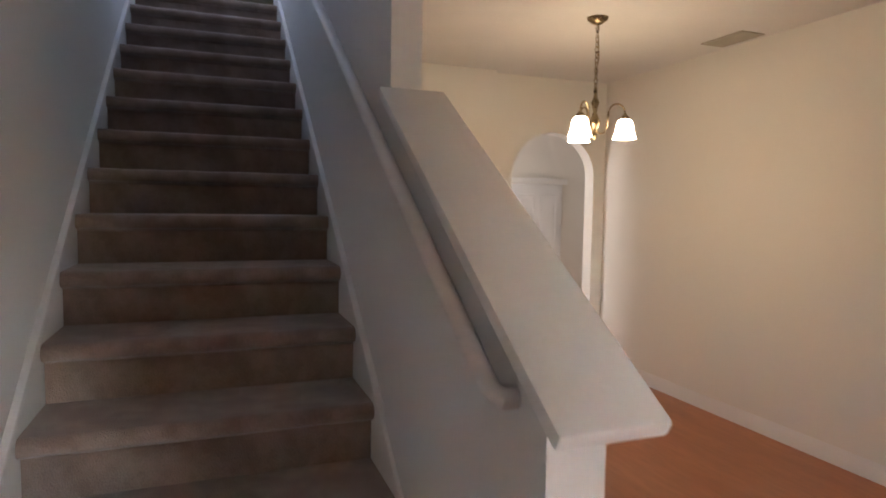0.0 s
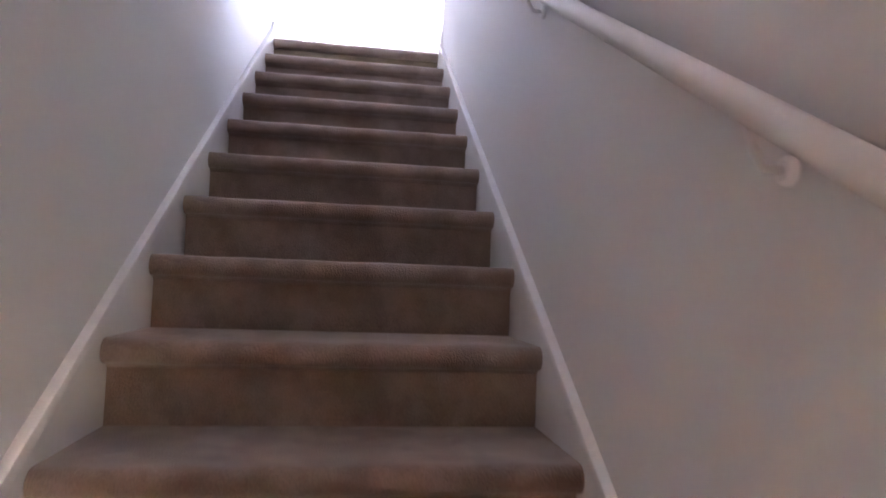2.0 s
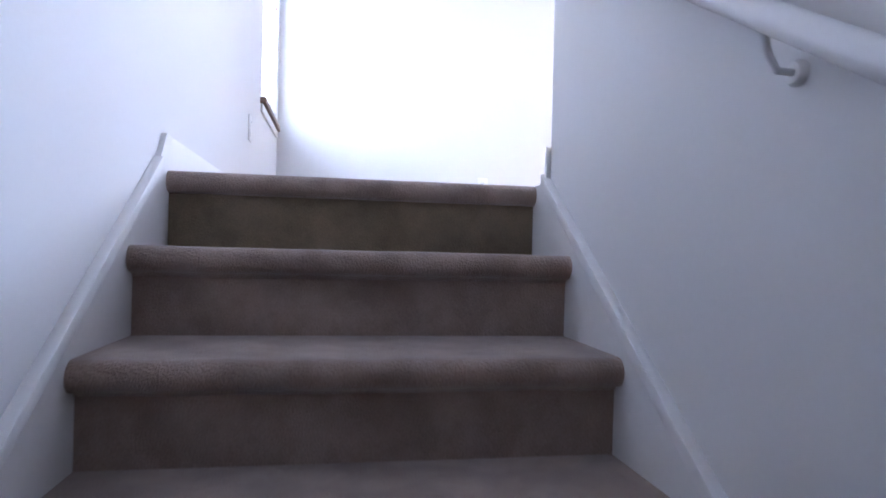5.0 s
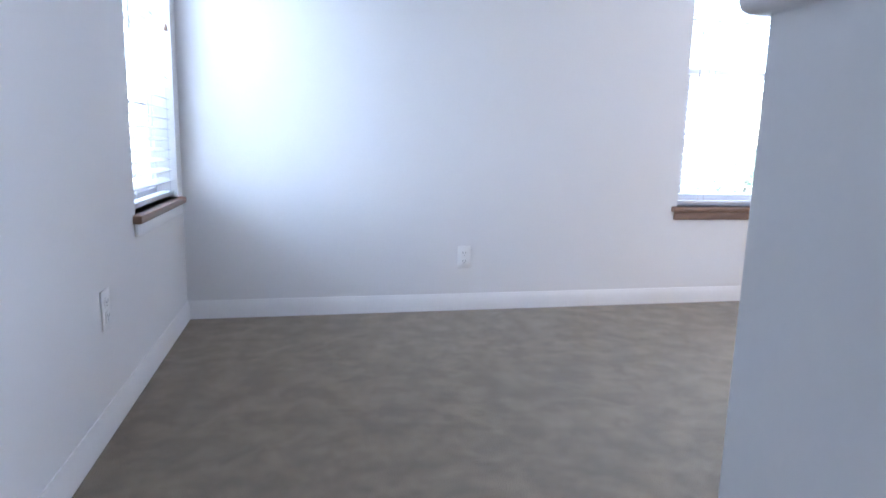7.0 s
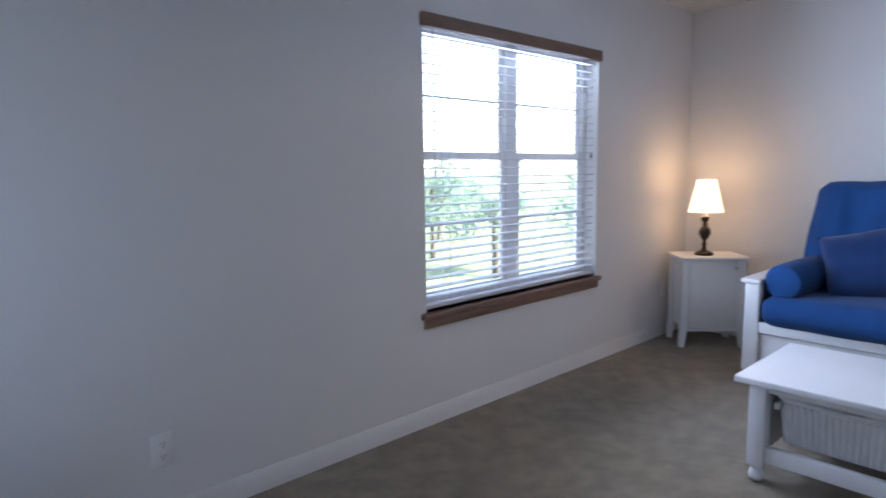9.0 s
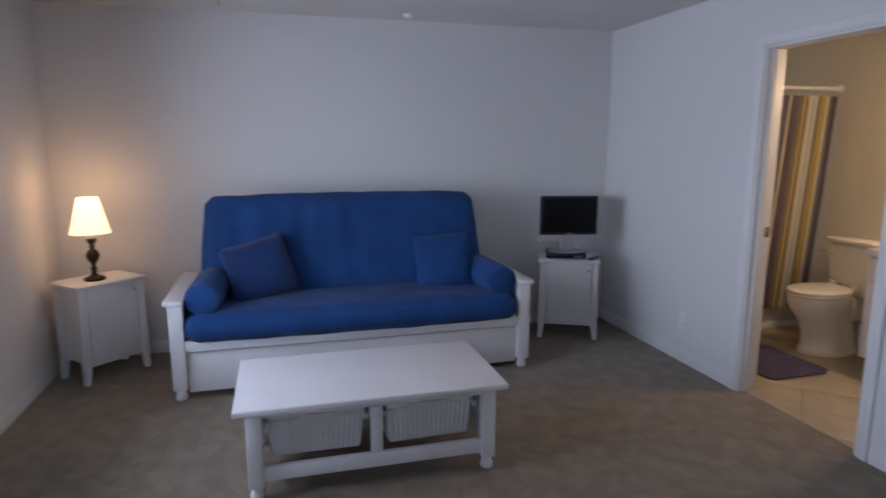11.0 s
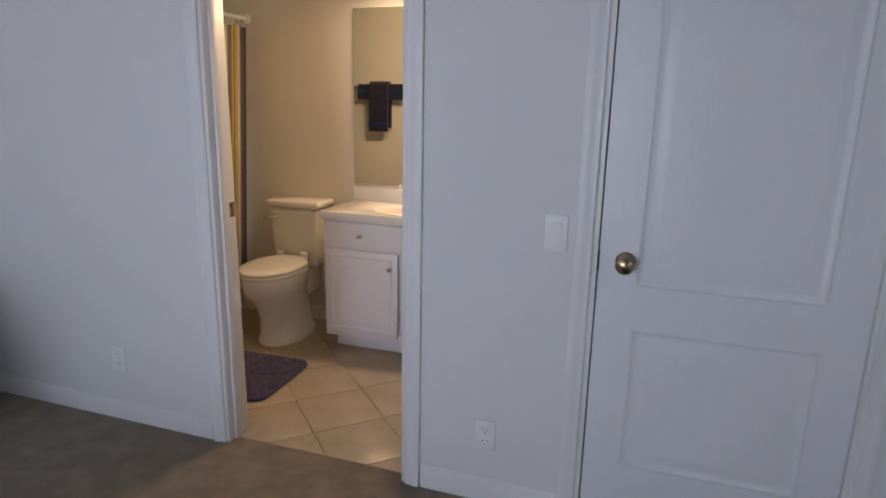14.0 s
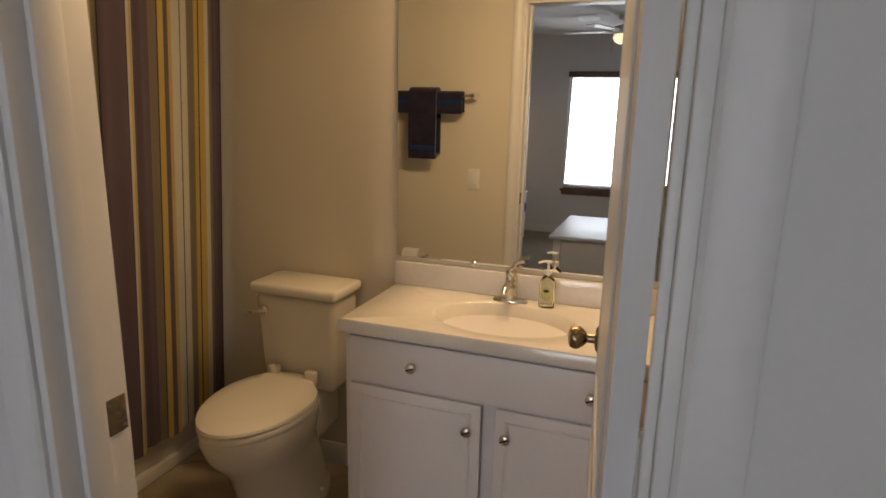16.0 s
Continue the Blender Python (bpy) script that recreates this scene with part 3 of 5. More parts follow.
step = step_mesh()
for k in range(1, STEPS):
    ob = new("step", step)
    ob.parent = stairs
    ob.matrix_basis = pose(0, -k * RUN, -k * RISE)
part("landing_nosing", smooth(prism([(0.044, -RISE), (0.042, -0.064), (0.032, -0.055)] + [(0.027 - 0.027 * math.cos(a), -0.027 + 0.027 * math.sin(a)) for a in [radians(d) for d in range(-75, 91, 15)]] + [(0.08, 0.001), (0.08, -RISE)],
                                X0, X1, "x")), M_STAIR, stairs)
for nm, xa, xb in (("left_skirt", 0.0, 0.013), ("right_skirt", STAIR_W - 0.013, STAIR_W)):
    y_lo, y_hi = -RUN * (STEPS - 1) - 0.05, 0.05
    up = lambda y: SLOPE * y + 0.05
    poly = [(y_lo, up(y_lo) - 0.36), (y_lo, up(y_lo)), (-0.05, up(-0.05))] + ([(0.0, 0.086), (y_hi, 0.086), (y_hi, -0.36)] if xa == 0 else [(-0.02, -0.001), (0.044, -0.001), (0.044, -0.36)])
    sk = part(nm, prism(poly, xa - 0.004 * (xa == 0), xb + 0.004 * (xa > 0), "x"), M_TRIM, stairs, "white painted skirt board")
    mo = [(y_lo, up(y_lo) - 0.022), (y_lo, up(y_lo) + 0.010), (-0.05, up(-0.05) + 0.010), (-0.05, up(-0.05) - 0.022)]
    part("moulding", prism(mo, xa - (0.004 if xa == 0 else 0.008), xb + (0.008 if xa == 0 else 0.004), "x", 0.004), M_TRIM, sk)

rail = thing("handrail", "round white painted handrail on metal wall brackets", "handrail")
line = lambda y: 0.645 * y + 0.690
RX = STAIR_W - 0.048
part("rail", tube([(STAIR_W - 0.002, -4.05, line(-4.05)), (RX + 0.015, -4.05, line(-4.05)), (RX, -4.03, line(-4.03)), (RX, -0.24, line(-0.24)), (RX + 0.015, -0.22, line(-0.22)), (STAIR_W - 0.002, -0.22, line(-0.22))], 0.0185, 14), M_TRIM, rail)
for y in (-3.75, -2.86, -2.0, -0.92):
    br = part("bracket", tube([(STAIR_W - 0.004, y, line(y) - 0.065), (STAIR_W - 0.03, y, line(y) - 0.064), (RX + 0.006, y, line(y) - 0.045), (RX, y, line(y) - 0.018)], 0.0048, 8), M_TRIM, rail, "painted metal bracket")
    part("rosette", moved(lathe([(0.016, 0), (0.016, 0.004), (0.012, 0.009)], 18), Matrix.Translation((STAIR_W - 0.0005, y, line(y) - 0.065)) @ pose(0, 0, 0, 0, -90, 0)), M_TRIM, br)


# ---- windows ----
def window(name, width, z0, z1, m, units, label):
    """Double-hung units in a wall's opening: local x along the wall, y outwards, z up; the room's face is y = 0."""
    th = thing(name, label, "window", m, "", "structure")
    y0, y1, f = 0.085, 0.135, 0.045
    uw = width / units
    mid = z0 + 0.54 * (z1 - z0)
    for u in range(units):
        a, b = u * uw, (u + 1) * uw
        fr = part("window_frame", join(box(a, y0, z0, a + f, y1, z1), box(b - f, y0, z0, b, y1, z1), box(a + f, y0, z0, b - f, y1, z0 + f), box(a + f, y0, z1 - f, b - f, y1, z1)), M_VINYL, th)
        for k, (c, d, yy) in enumerate(((z0 + f, mid + 0.02, y0 + 0.008), (mid - 0.02, z1 - f, y0 + 0.026))):
            s = 0.03
            sash = part("sash", join(box(a + f, yy, c, a + f + s, yy + 0.016, d), box(b - f - s, yy, c, b - f, yy + 0.016, d), box(a + f + s, yy, c, b - f - s, yy + 0.016, c + s), box(a + f + s, yy, d - s, b - f - s, yy + 0.016, d)), M_VINYL, th)
            xm, zm = (a + b) / 2, (c + d) / 2
            part("muntin", join(box(a + f + s, yy + 0.004, zm - 0.006, xm, yy + 0.012, zm + 0.006), box(xm, yy + 0.004, zm - 0.006, b - f - s, yy + 0.012, zm + 0.006)), M_VINYL, sash)
            pane = part("pane", box(a + f + s * 0.5, yy + 0.0065, c + s * 0.5, b - f - s * 0.5, yy + 0.0095, d - s * 0.5), M_GLASS, th)
            pane.visible_shadow = False
    part("window_sill", box(-0.035, -0.03, z0 - 0.03, width + 0.035, y0 - 0.002, z0 + 0.0, 0.006), M_BROWNWOOD, th, "stained brown wooden sill")
    part("apron", box(-0.02, -0.014, z0 - 0.075, width + 0.02, -0.001, z0 - 0.031, 0.004), M_BROWNWOOD if units > 1 else M_TRIM, th)
    return th


def blind(name, width, z0, z1, m, label, tilt=4):
    """A lowered slatted blind, drawn in the same local axes as the window."""
    th = thing(name, label, "blind", m)
    part("valance", box(-0.012, -0.022, z1 - 0.065, width + 0.012, 0.012, z1 - 0.002, 0.006), M_BROWNWOOD, th, "stained brown wooden valance")
    part("head_rail", box(0.006, 0.014, z1 - 0.05, width - 0.006, 0.058, z1 - 0.004, 0.003), M_SLAT, th)
    pitch, depth = 0.0445, 0.048
    bm = prism([(-depth / 2, -0.0005), (0, 0.0025), (depth / 2, -0.0005), (depth / 2, 0.0018), (0, 0.005), (-depth / 2, 0.0018)], 0.008, width - 0.008, "x")
    slat = mesh_of("slat", bm, M_SLAT)
    n = int((z1 - z0 - 0.10) / pitch)
    for i in range(n):
        ob = new("slat", slat)
        ob.parent = th
        ob.matrix_basis = pose(0, 0.04, z1 - 0.085 - i * pitch, tilt + 1.5 * math.sin(i * 1.7), 0, 0.05 * math.sin(i * 2.3))
    part("bottom_rail", box(0.006, 0.016, z0 + 0.012, width - 0.006, 0.062, z0 + 0.032, 0.004), M_SLAT, th)
    for k in range(2 + 2 * (width > 1)):
        x = width * (0.12 + 0.76 * k / (1 + 2 * (width > 1)))
        part("ladder_cord", join(tube([(x, 0.012, z0 + 0.03), (x, 0.012, z1 - 0.06)], 0.0016, 5), tube([(x, 0.067, z0 + 0.03), (x, 0.067, z1 - 0.06)], 0.0016, 5)), M_SLAT, th)
    part("pull_cord", tube([(width - 0.06, 0.008, z1 - 0.06), (width - 0.058, 0.006, z1 - 0.62)], 0.0018, 5), M_SLAT, th)
    part("tassel", moved(lathe([(0.003, 0.03), (0.009, 0.008), (0.008, 0)], 10), pose(width - 0.058, 0.006, z1 - 0.65)), M_BROWNWOOD, th)
    part("tilt_wand", tube([(0.07, 0.006, z1 - 0.06), (0.072, 0.004, z1 - 0.75)], 0.004, 6), M_SLAT, th)
    return th


M_N = Matrix.Translation((WIN_N[0], Y_N, 0))
M_W = Matrix.Translation((0, WIN_W[0], 0)) @ Matrix(((0, -1, 0, 0), (1, 0, 0, 0), (0, 0, 1, 0), (0, 0, 0, 1)))
window("window_1", WIN_N[1] - WIN_N[0], WIN_N[2], WIN_N[3], M_N, 2, "wide white double-hung window with a brown sill")
window("window_2", WIN_W[1] - WIN_W[0], WIN_W[2], WIN_W[3], M_W, 1, "narrow white double-hung window with a brown sill")
blind("window_blind", WIN_N[1] - WIN_N[0], WIN_N[2], WIN_N[3], M_N, "lowered white slatted blind with brown wooden valance")
blind("window_blind", WIN_W[1] - WIN_W[0], WIN_W[2], WIN_W[3], M_W, "narrow lowered white blind with brown wooden valance", 14)
entry_win = thing("window_3", "plain entry window in a white frame", "window", pose(2.7, ENTRY_S, Z_LOW + 0.9), "", "structure")
part("window_frame", join(box(0, -0.12, 0, 0.05, -0.07, 1.0), box(0.75, -0.12, 0, 0.8, -0.07, 1.0), box(0.05, -0.12, 0, 0.75, -0.07, 0.05), box(0.05, -0.12, 0.95, 0.75, -0.07, 1.0), box(0.05, -0.12, 0.475, 0.75, -0.07, 0.525)), M_VINYL, entry_win)


# ---- loft furniture ----
def turned_foot(r=0.03, h=0.07):
    return lathe([(r * 0.55, 0), (r * 0.95, 0.012), (r, 0.028), (r * 0.8, 0.046), (r * 0.62, 0.052), (r * 0.9, 0.058), (r * 0.9, h)], 18)


def futon():
    """Local x along the sofa, y from front to wall, z up; the middle of the front is the origin."""
    th = thing("futon_sofa", "bright blue futon sofa on a white wooden frame", "sofa", pose(4.365, 0.653, 0, 0, 0, -90))
    w, d = 1.085, 0.84
    for s, nm in ((-1, "left"), (1, "right")):
        arm = part("arm", box(s * w - 0.055, -0.01, 0.582, s * w + 0.055, d, 0.61, 0.008), M_WHITEWOOD, th, "flat white wooden armrest")
        part("side_panel", join(box(s * (w - 0.01) - 0.018, 0.06, 0.14, s * (w - 0.01) + 0.018, d - 0.06, 0.53, 0.004), box(s * (w - 0.01) - 0.026, 0.06, 0.53, s * (w - 0.01) + 0.026, d - 0.06, 0.582, 0.004)), M_WHITEWOOD, th)
        for y in (0.0, d - 0.07):
            leg = part("leg", box(s * (w - 0.01) - 0.04, y, 0.07, s * (w - 0.01) + 0.04, y + 0.07, 0.582, 0.006), M_WHITEWOOD, th)
            part("foot", moved(turned_foot(0.034), pose(s * (w - 0.01), y + 0.035, 0)), M_WHITEWOOD, leg)
    part("front_rail", box(-w + 0.05, 0.005, 0.30, w - 0.05, 0.04, 0.365, 0.006), M_WHITEWOOD, th)
    part("drawer_front", box(-w + 0.055, 0.03, 0.045, w - 0.055, 0.055, 0.292, 0.005), M_WHITEWOOD, th, "long white panel below the seat")
    part("back_rail", box(-w + 0.05, d - 0.08, 0.30, w - 0.05, d - 0.03, 0.40, 0.006), M_WHITEWOOD, th)
    part("seat_slats", join(*[box(-w + 0.06 + i * 0.19, 0.05, 0.33, -w + 0.13 + i * 0.19, d - 0.09, 0.35) for i in range(11)]), M_WHITEWOOD, th)
    seat = soft_box(2 * w - 0.13, 0.74, 0.165, 0.065, 0.03, 0.02, 0.006, 1.0)
    for v in seat.verts:
        if v.co.z > 0.03:
            v.co.z += 0.010 * noise.noise(Vector((v.co.x * 5, v.co.y * 3.0, 4.0)))
    part("seat_mattress", moved(seat, pose(0, 0.33, 0.435)), M_BLUE, th, "blue cotton mattress seat")
    back = soft_box(1.87, 0.70, 0.17, 0.07, 0.028, 0.02, 0.007, 5.0)
    for v in back.verts:
        if v.co.z > 0.03:
            v.co.z += 0.016 * noise.noise(Vector((v.co.x * 7.5, v.co.y * 0.9, 2.0))) + 0.006 * noise.noise(Vector((v.co.x * 19, v.co.y * 2.2, 7.0)))
        v.co.x *= 1 + 0.045 * (-v.co.y)
    part("back_mattress", moved(back, pose(-0.02, 0.60, 0.80, 74, 0, 0)), M_BLUE, th, "blue cotton mattress back")
    for s in (-1, 1):
        prof = [(0.0, -0.27), (0.05, -0.268), (0.092, -0.255), (0.102, -0.23), (0.104, 0.0), (0.102, 0.23), (0.092, 0.255), (0.05, 0.268), (0, 0.27)]
        bm = lathe(prof, 28)
        for v in bm.verts:
            v.co += Vector(noise.noise_vector(v.co * 7)) * 0.006
        part("bolster", moved(bm, pose(s * (w - 0.175), 0.28, 0.605, 90, 0, 4 * s)), M_BLUE, th, "round blue bolster")
    return th


futon()


def pillow(label, m, material):
    bm = bmesh.new()
    n = 22
    for s in (-1, 1):
        rows = []
        for i in range(n + 1):
            row = []
            for j in range(n + 1):
                u, v = 2 * i / n - 1, 2 * j / n - 1
                thick = 0.085 * max(0.0, (1 - u ** 4) * (1 - v ** 4)) ** 0.62
                p = Vector((0.215 * u * (1 - 0.07 * (1 - v * v)), s * thick, 0.205 * v * (1 - 0.07 * (1 - u * u))))
                p += Vector(noise.noise_vector(p * 9)) * 0.008 * (thick > 0)
                row.append(bm.verts.new(p))
            rows.append(row)
        for i in range(n):
            for j in range(n):
                bm.faces.new((rows[i][j], rows[i + 1][j], rows[i + 1][j + 1], rows[i][j + 1]))
    bmesh.ops.remove_doubles(bm, verts=bm.verts, dist=0.0005)
    bmesh.ops.recalc_face_normals(bm, faces=bm.faces)
    smooth(bm)
    th = thing("throw_pillow", label, "pillow", m, "pillows on the futon")
    part("cover", bm, material, th)
    return th


pillow("dark navy square pillow propped on the futon", pose(4.725, 1.26, 0.70, -24, -14, -80), M_NAVY)
pillow("blue square pillow leaning at the futon's end", pose(4.78, 0.02, 0.68, -20, -3, -92), M_BLUE)


def coffee_table():
    th = thing("coffee_table", "white wooden coffee table with two wicker baskets", "table", pose(3.477, 0.752, 0, 0, 0, -90))
    w, d, h = 0.585, 0.31, 0.432
    part("tabletop", box(-w - 0.01, -d - 0.01, h - 0.028, w + 0.01, d + 0.01, h, 0.007, 3), M_WHITEWOOD, th)
    for x in (-1, 1):
        for y in (-1, 1):
            leg = part("leg", box(x * (w - 0.07) - 0.032, y * (d - 0.055) - 0.032, 0.065, x * (w - 0.07) + 0.032, y * (d - 0.055) + 0.032, h - 0.028, 0.005), M_WHITEWOOD, th)
            part("foot", moved(turned_foot(0.030, 0.066), pose(x * (w - 0.07), y * (d - 0.055), 0)), M_WHITEWOOD, leg)
    for y in (-1, 1):
        part("apron", box(-w + 0.10, y * (d - 0.055) - 0.012, h - 0.062, w - 0.10, y * (d - 0.055) + 0.012, h - 0.0285, 0.003), M_WHITEWOOD, th)
        part("lower_rail", box(-w + 0.10, y * (d - 0.055) - 0.015, 0.085, w - 0.10, y * (d - 0.055) + 0.015, 0.150, 0.004), M_WHITEWOOD, th)
        part("divider", box(-0.026, y * (d - 0.055) - 0.014, 0.150, 0.026, y * (d - 0.055) + 0.014, h - 0.062, 0.003), M_WHITEWOOD, th)
    for x in (-1, 1):
        part("side_panel", box(x * (w - 0.07) - 0.01, -d + 0.09, 0.10, x * (w - 0.07) + 0.01, d - 0.09, h - 0.03, 0.003), M_WHITEWOOD, th)
    for x in (-0.462, -0.042, 0.042, 0.462):
        part("runner", box(x - 0.009, -d + 0.08, 0.300, x + 0.009, d - 0.08, 0.3265, 0.002), M_WHITEWOOD, th)
    return th


coffee_table()


def basket(m):
    """A tapered woven basket with upright ribs and a thick dipping rim."""
    th = thing("wicker_basket", "white woven wicker basket under the coffee table", "basket", m, "baskets in the coffee table")
    bm = bmesh.new()
    hw, hd, h = 0.200, 0.19, 0.185
    per = []
    count = 17
    for sx, sy, ex, ey in ((-1, -1, 1, -1), (1, -1, 1, 1), (1, 1, -1, 1), (-1, 1, -1, -1)):
        for i in range(count * 2):
            f = i / (count * 2)
            per.append((sx + (ex - sx) * f, sy + (ey - sy) * f, (i % 2)))
    rings = []
    for j in range(15):
        z = h * j / 14
        k = 0.92 + 0.08 * j / 14
        ring = []
        for i, (x, y, odd) in enumerate(per):
            out = 0.003 * (1 if (odd + j) % 2 else -0.6)
            nx, ny = (0, y) if abs(y) > 0.999 and abs(x) < 0.999 else (x, 0)
            ring.append(bm.verts.new((x * hw * k + nx * out, y * hd * k + ny * out, z)))
        rings.append(ring)
    n = len(per)
    for a, b in zip(rings, rings[1:]):
        for i in range(n):
            bm.faces.new((a[i], a[(i + 1) % n], b[(i + 1) % n], b[i]))
    bm.faces.new(rings[0][::-1])
    part("weave", smooth(bm), M_WICKER, th)
    rim = []
    for i in range(0, n + 1, 2):
        x, y, _ = per[i % n]
        rim.append((x * hw * 1.02, y * hd * 1.02, h + 0.004 - (0.014 * max(0, 1 - (x / 0.45) ** 2) if abs(y) > 0.99 else 0) + 0.006 * abs(x) ** 3))
    part("rim", tube(rim, 0.013, 8), M_WICKER, th)
    for i in range(17):
        f = -0.94 + 1.88 * i / 16
        for s in (-1, 1):
            part("stake", tube([(f * hw * (0.92 + 0.08 * k), s * (hd * (0.92 + 0.08 * k) + 0.004), 0.004 + k * (h - 0.02)) for k in (0, 0.5, 1)], 0.0055, 6), M_WICKER, th)
            part("stake", tube([(s * (hw * (0.92 + 0.08 * k) + 0.004), f * hd * (0.92 + 0.08 * k), 0.004 + k * (h - 0.02)) for k in (0, 0.5, 1)], 0.0055, 6), M_WICKER, th)
    return th


bk = basket(pose(3.472, 1.005, 0.152, 0, 0, -91))
copy_thing(bk, pose(3.472, 0.50, 0.152, 0, 0, -88))


def side_cabinet(label, m, w, d, h, hinge=1):
    """A small white cupboard on splayed tapering legs, front towards -y, its origin below its middle."""
    th = thing("side_cabinet", label, "cabinet", m, "small white side cabinets")
    part("top", box(-w / 2 - 0.02, -d / 2 - 0.02, h - 0.02, w / 2 + 0.02, d / 2 + 0.02, h, 0.005), M_WHITEWOOD, th)
    part("body", join(box(-w / 2 + 0.02, -d / 2 + 0.024, 0.13, w / 2 - 0.02, d / 2, h - 0.02, 0.002)), M_WHITEWOOD, th)
    for x in (-1, 1):
        for y in (-1, 1):
            poly = [(x * w / 2, h - 0.02), (x * (w / 2 - 0.045), h - 0.02), (x * (w / 2 - 0.042), 0.14), (x * (w / 2 - 0.022), 0.0), (x * (w / 2 + 0.012), 0.0)]
            y0, y1 = (-d / 2 + 0.001, -d / 2 + 0.04) if y < 0 else (d / 2 - 0.04, d / 2 + 0.001)
            part("leg", prism(poly, y0, y1, "y", 0.003), M_WHITEWOOD, th)
    door = part("door", box(-w / 2 + 0.05, -d / 2 + 0.006, 0.135, w / 2 - 0.05, -d / 2 + 0.023, h - 0.024, 0.003), M_WHITEWOOD, th)
    part("bottom_rail", box(-w / 2 + 0.044, -d / 2 + 0.008, 0.112, w / 2 - 0.044, -d / 2 + 0.03, 0.131, 0.003), M_WHITEWOOD, th)
    part("knob", moved(lathe([(0.005, 0), (0.005, 0.012), (0.011, 0.018), (0.009, 0.026), (0, 0.028)], 14), Matrix.Translation((hinge * (w / 2 - 0.07), -d / 2 + 0.006, h - 0.075)) @ pose(0, 0, 0, 90, 0, 0)), M_NICKEL, door, "small metal knob")
    return th


NS = pose(5.02, 2.275, 0, 0, 0, -46)
side_cabinet("white bedside cabinet holding a lit table lamp", NS, 0.42, 0.30, 0.635)
TC = pose(5.01, -1.06, 0, 0, 0, -115.5)
side_cabinet("white side cabinet holding a small television", TC, 0.43, 0.33, 0.62)


def table_lamp(m):
    th = thing("table_lamp", "dark turned lamp with a lit cream shade", "lamp", m)
    base = [(0.062, 0), (0.064, 0.008), (0.058, 0.018), (0.036, 0.026), (0.020, 0.036), (0.014, 0.050), (0.020, 0.058), (0.012, 0.066), (0.022, 0.076), (0.012, 0.086), (0.014, 0.105), (0.030, 0.128), (0.040, 0.155),
            (0.038, 0.175), (0.024, 0.195), (0.013, 0.208), (0.022, 0.218), (0.013, 0.228), (0.024, 0.244), (0.032, 0.262), (0.030, 0.270), (0.012, 0.276)]
    part("base", lathe([(r * 1.0, z) for r, z in base], 32), M_BRONZE, th, "dark bronze turned base")
    part("socket", lathe([(0.012, 0.274), (0.016, 0.28), (0.016, 0.325), (0.012, 0.33)], 16), M_PLATE, th)
    bm = bmesh.new()
    n = 44
    lo = [bm.verts.new((0.118 * math.cos(2 * math.pi * i / n), 0.118 * math.sin(2 * math.pi * i / n), 0.305)) for i in range(n)]
    hi = [bm.verts.new((0.062 * math.cos(2 * math.pi * i / n), 0.062 * math.sin(2 * math.pi * i / n), 0.53)) for i in range(n)]
    for i in range(n):
        bm.faces.new((lo[i], lo[(i + 1) % n], hi[(i + 1) % n], hi[i]))
    bmesh.ops.solidify(bm, geom=list(bm.faces), thickness=0.002)
    shade = part("shade", smooth(bm), M_SHADE, th, "lit cream cloth shade")
    for r, z in ((0.119, 0.306), (0.063, 0.529)):
        part("shade_trim", tube([(r * math.cos(2 * math.pi * i / 40), r * math.sin(2 * math.pi * i / 40), z) for i in range(41)], 0.003, 6), M_SHADE, shade)
    part("bulb", moved(lathe([(0.012, 0), (0.03, 0.05), (0.026, 0.08), (0, 0.095)], 16), pose(0, 0, 0.33)), M_FROST, th)
    return th


table_lamp(pose(4.985, 2.285, 0.6355) @ Matrix.Scale(0.99, 4))
lamp("table_lamp_bulb", "POINT", P_TABLE, WARM, pose(4.985, 2.285, 1.18), 0.04)
lamp("table_lamp_bulb", "POINT", P_TABLE, WARM, pose(4.985, 2.285, 0.93), 0.03)


def television(m):
    th = thing("television", "small flat television with black screen and silver base", "television", m)
    w, z0, z1 = 0.205, 0.085, 0.445
    part("housing", join(box(-w, 0.0, z0, w, 0.045, z1, 0.008), box(-w * 0.7, 0.045, z0 + 0.06, w * 0.7, 0.085, z1 - 0.07, 0.02)), M_BLACK, th)
    part("screen", box(-w + 0.018, -0.003, z0 + 0.072, w - 0.018, -0.0005, z1 - 0.018, 0.001), M_SCREEN, th, "dark glossy screen")
    part("lower_bezel", box(-w - 0.002, -0.006, z0 - 0.004, w + 0.002, 0.047, z0 + 0.055, 0.008), M_SILVER, th, "silver speaker strip")
    part("badge", box(-0.02, -0.0072, z0 + 0.060, 0.02, -0.0035, z0 + 0.066), M_SILVER, th)
    part("neck", box(-0.05, 0.02, 0.015, 0.05, 0.05, z0 + 0.03, 0.006), M_SILVER, th)
    part("stand", moved(lathe([(0.13, 0), (0.132, 0.008), (0.12, 0.015), (0.05, 0.020)], 36, 1.0, 0.72), pose(0, 0.03, 0)), M_SILVER, th, "oval silver stand")
    return th


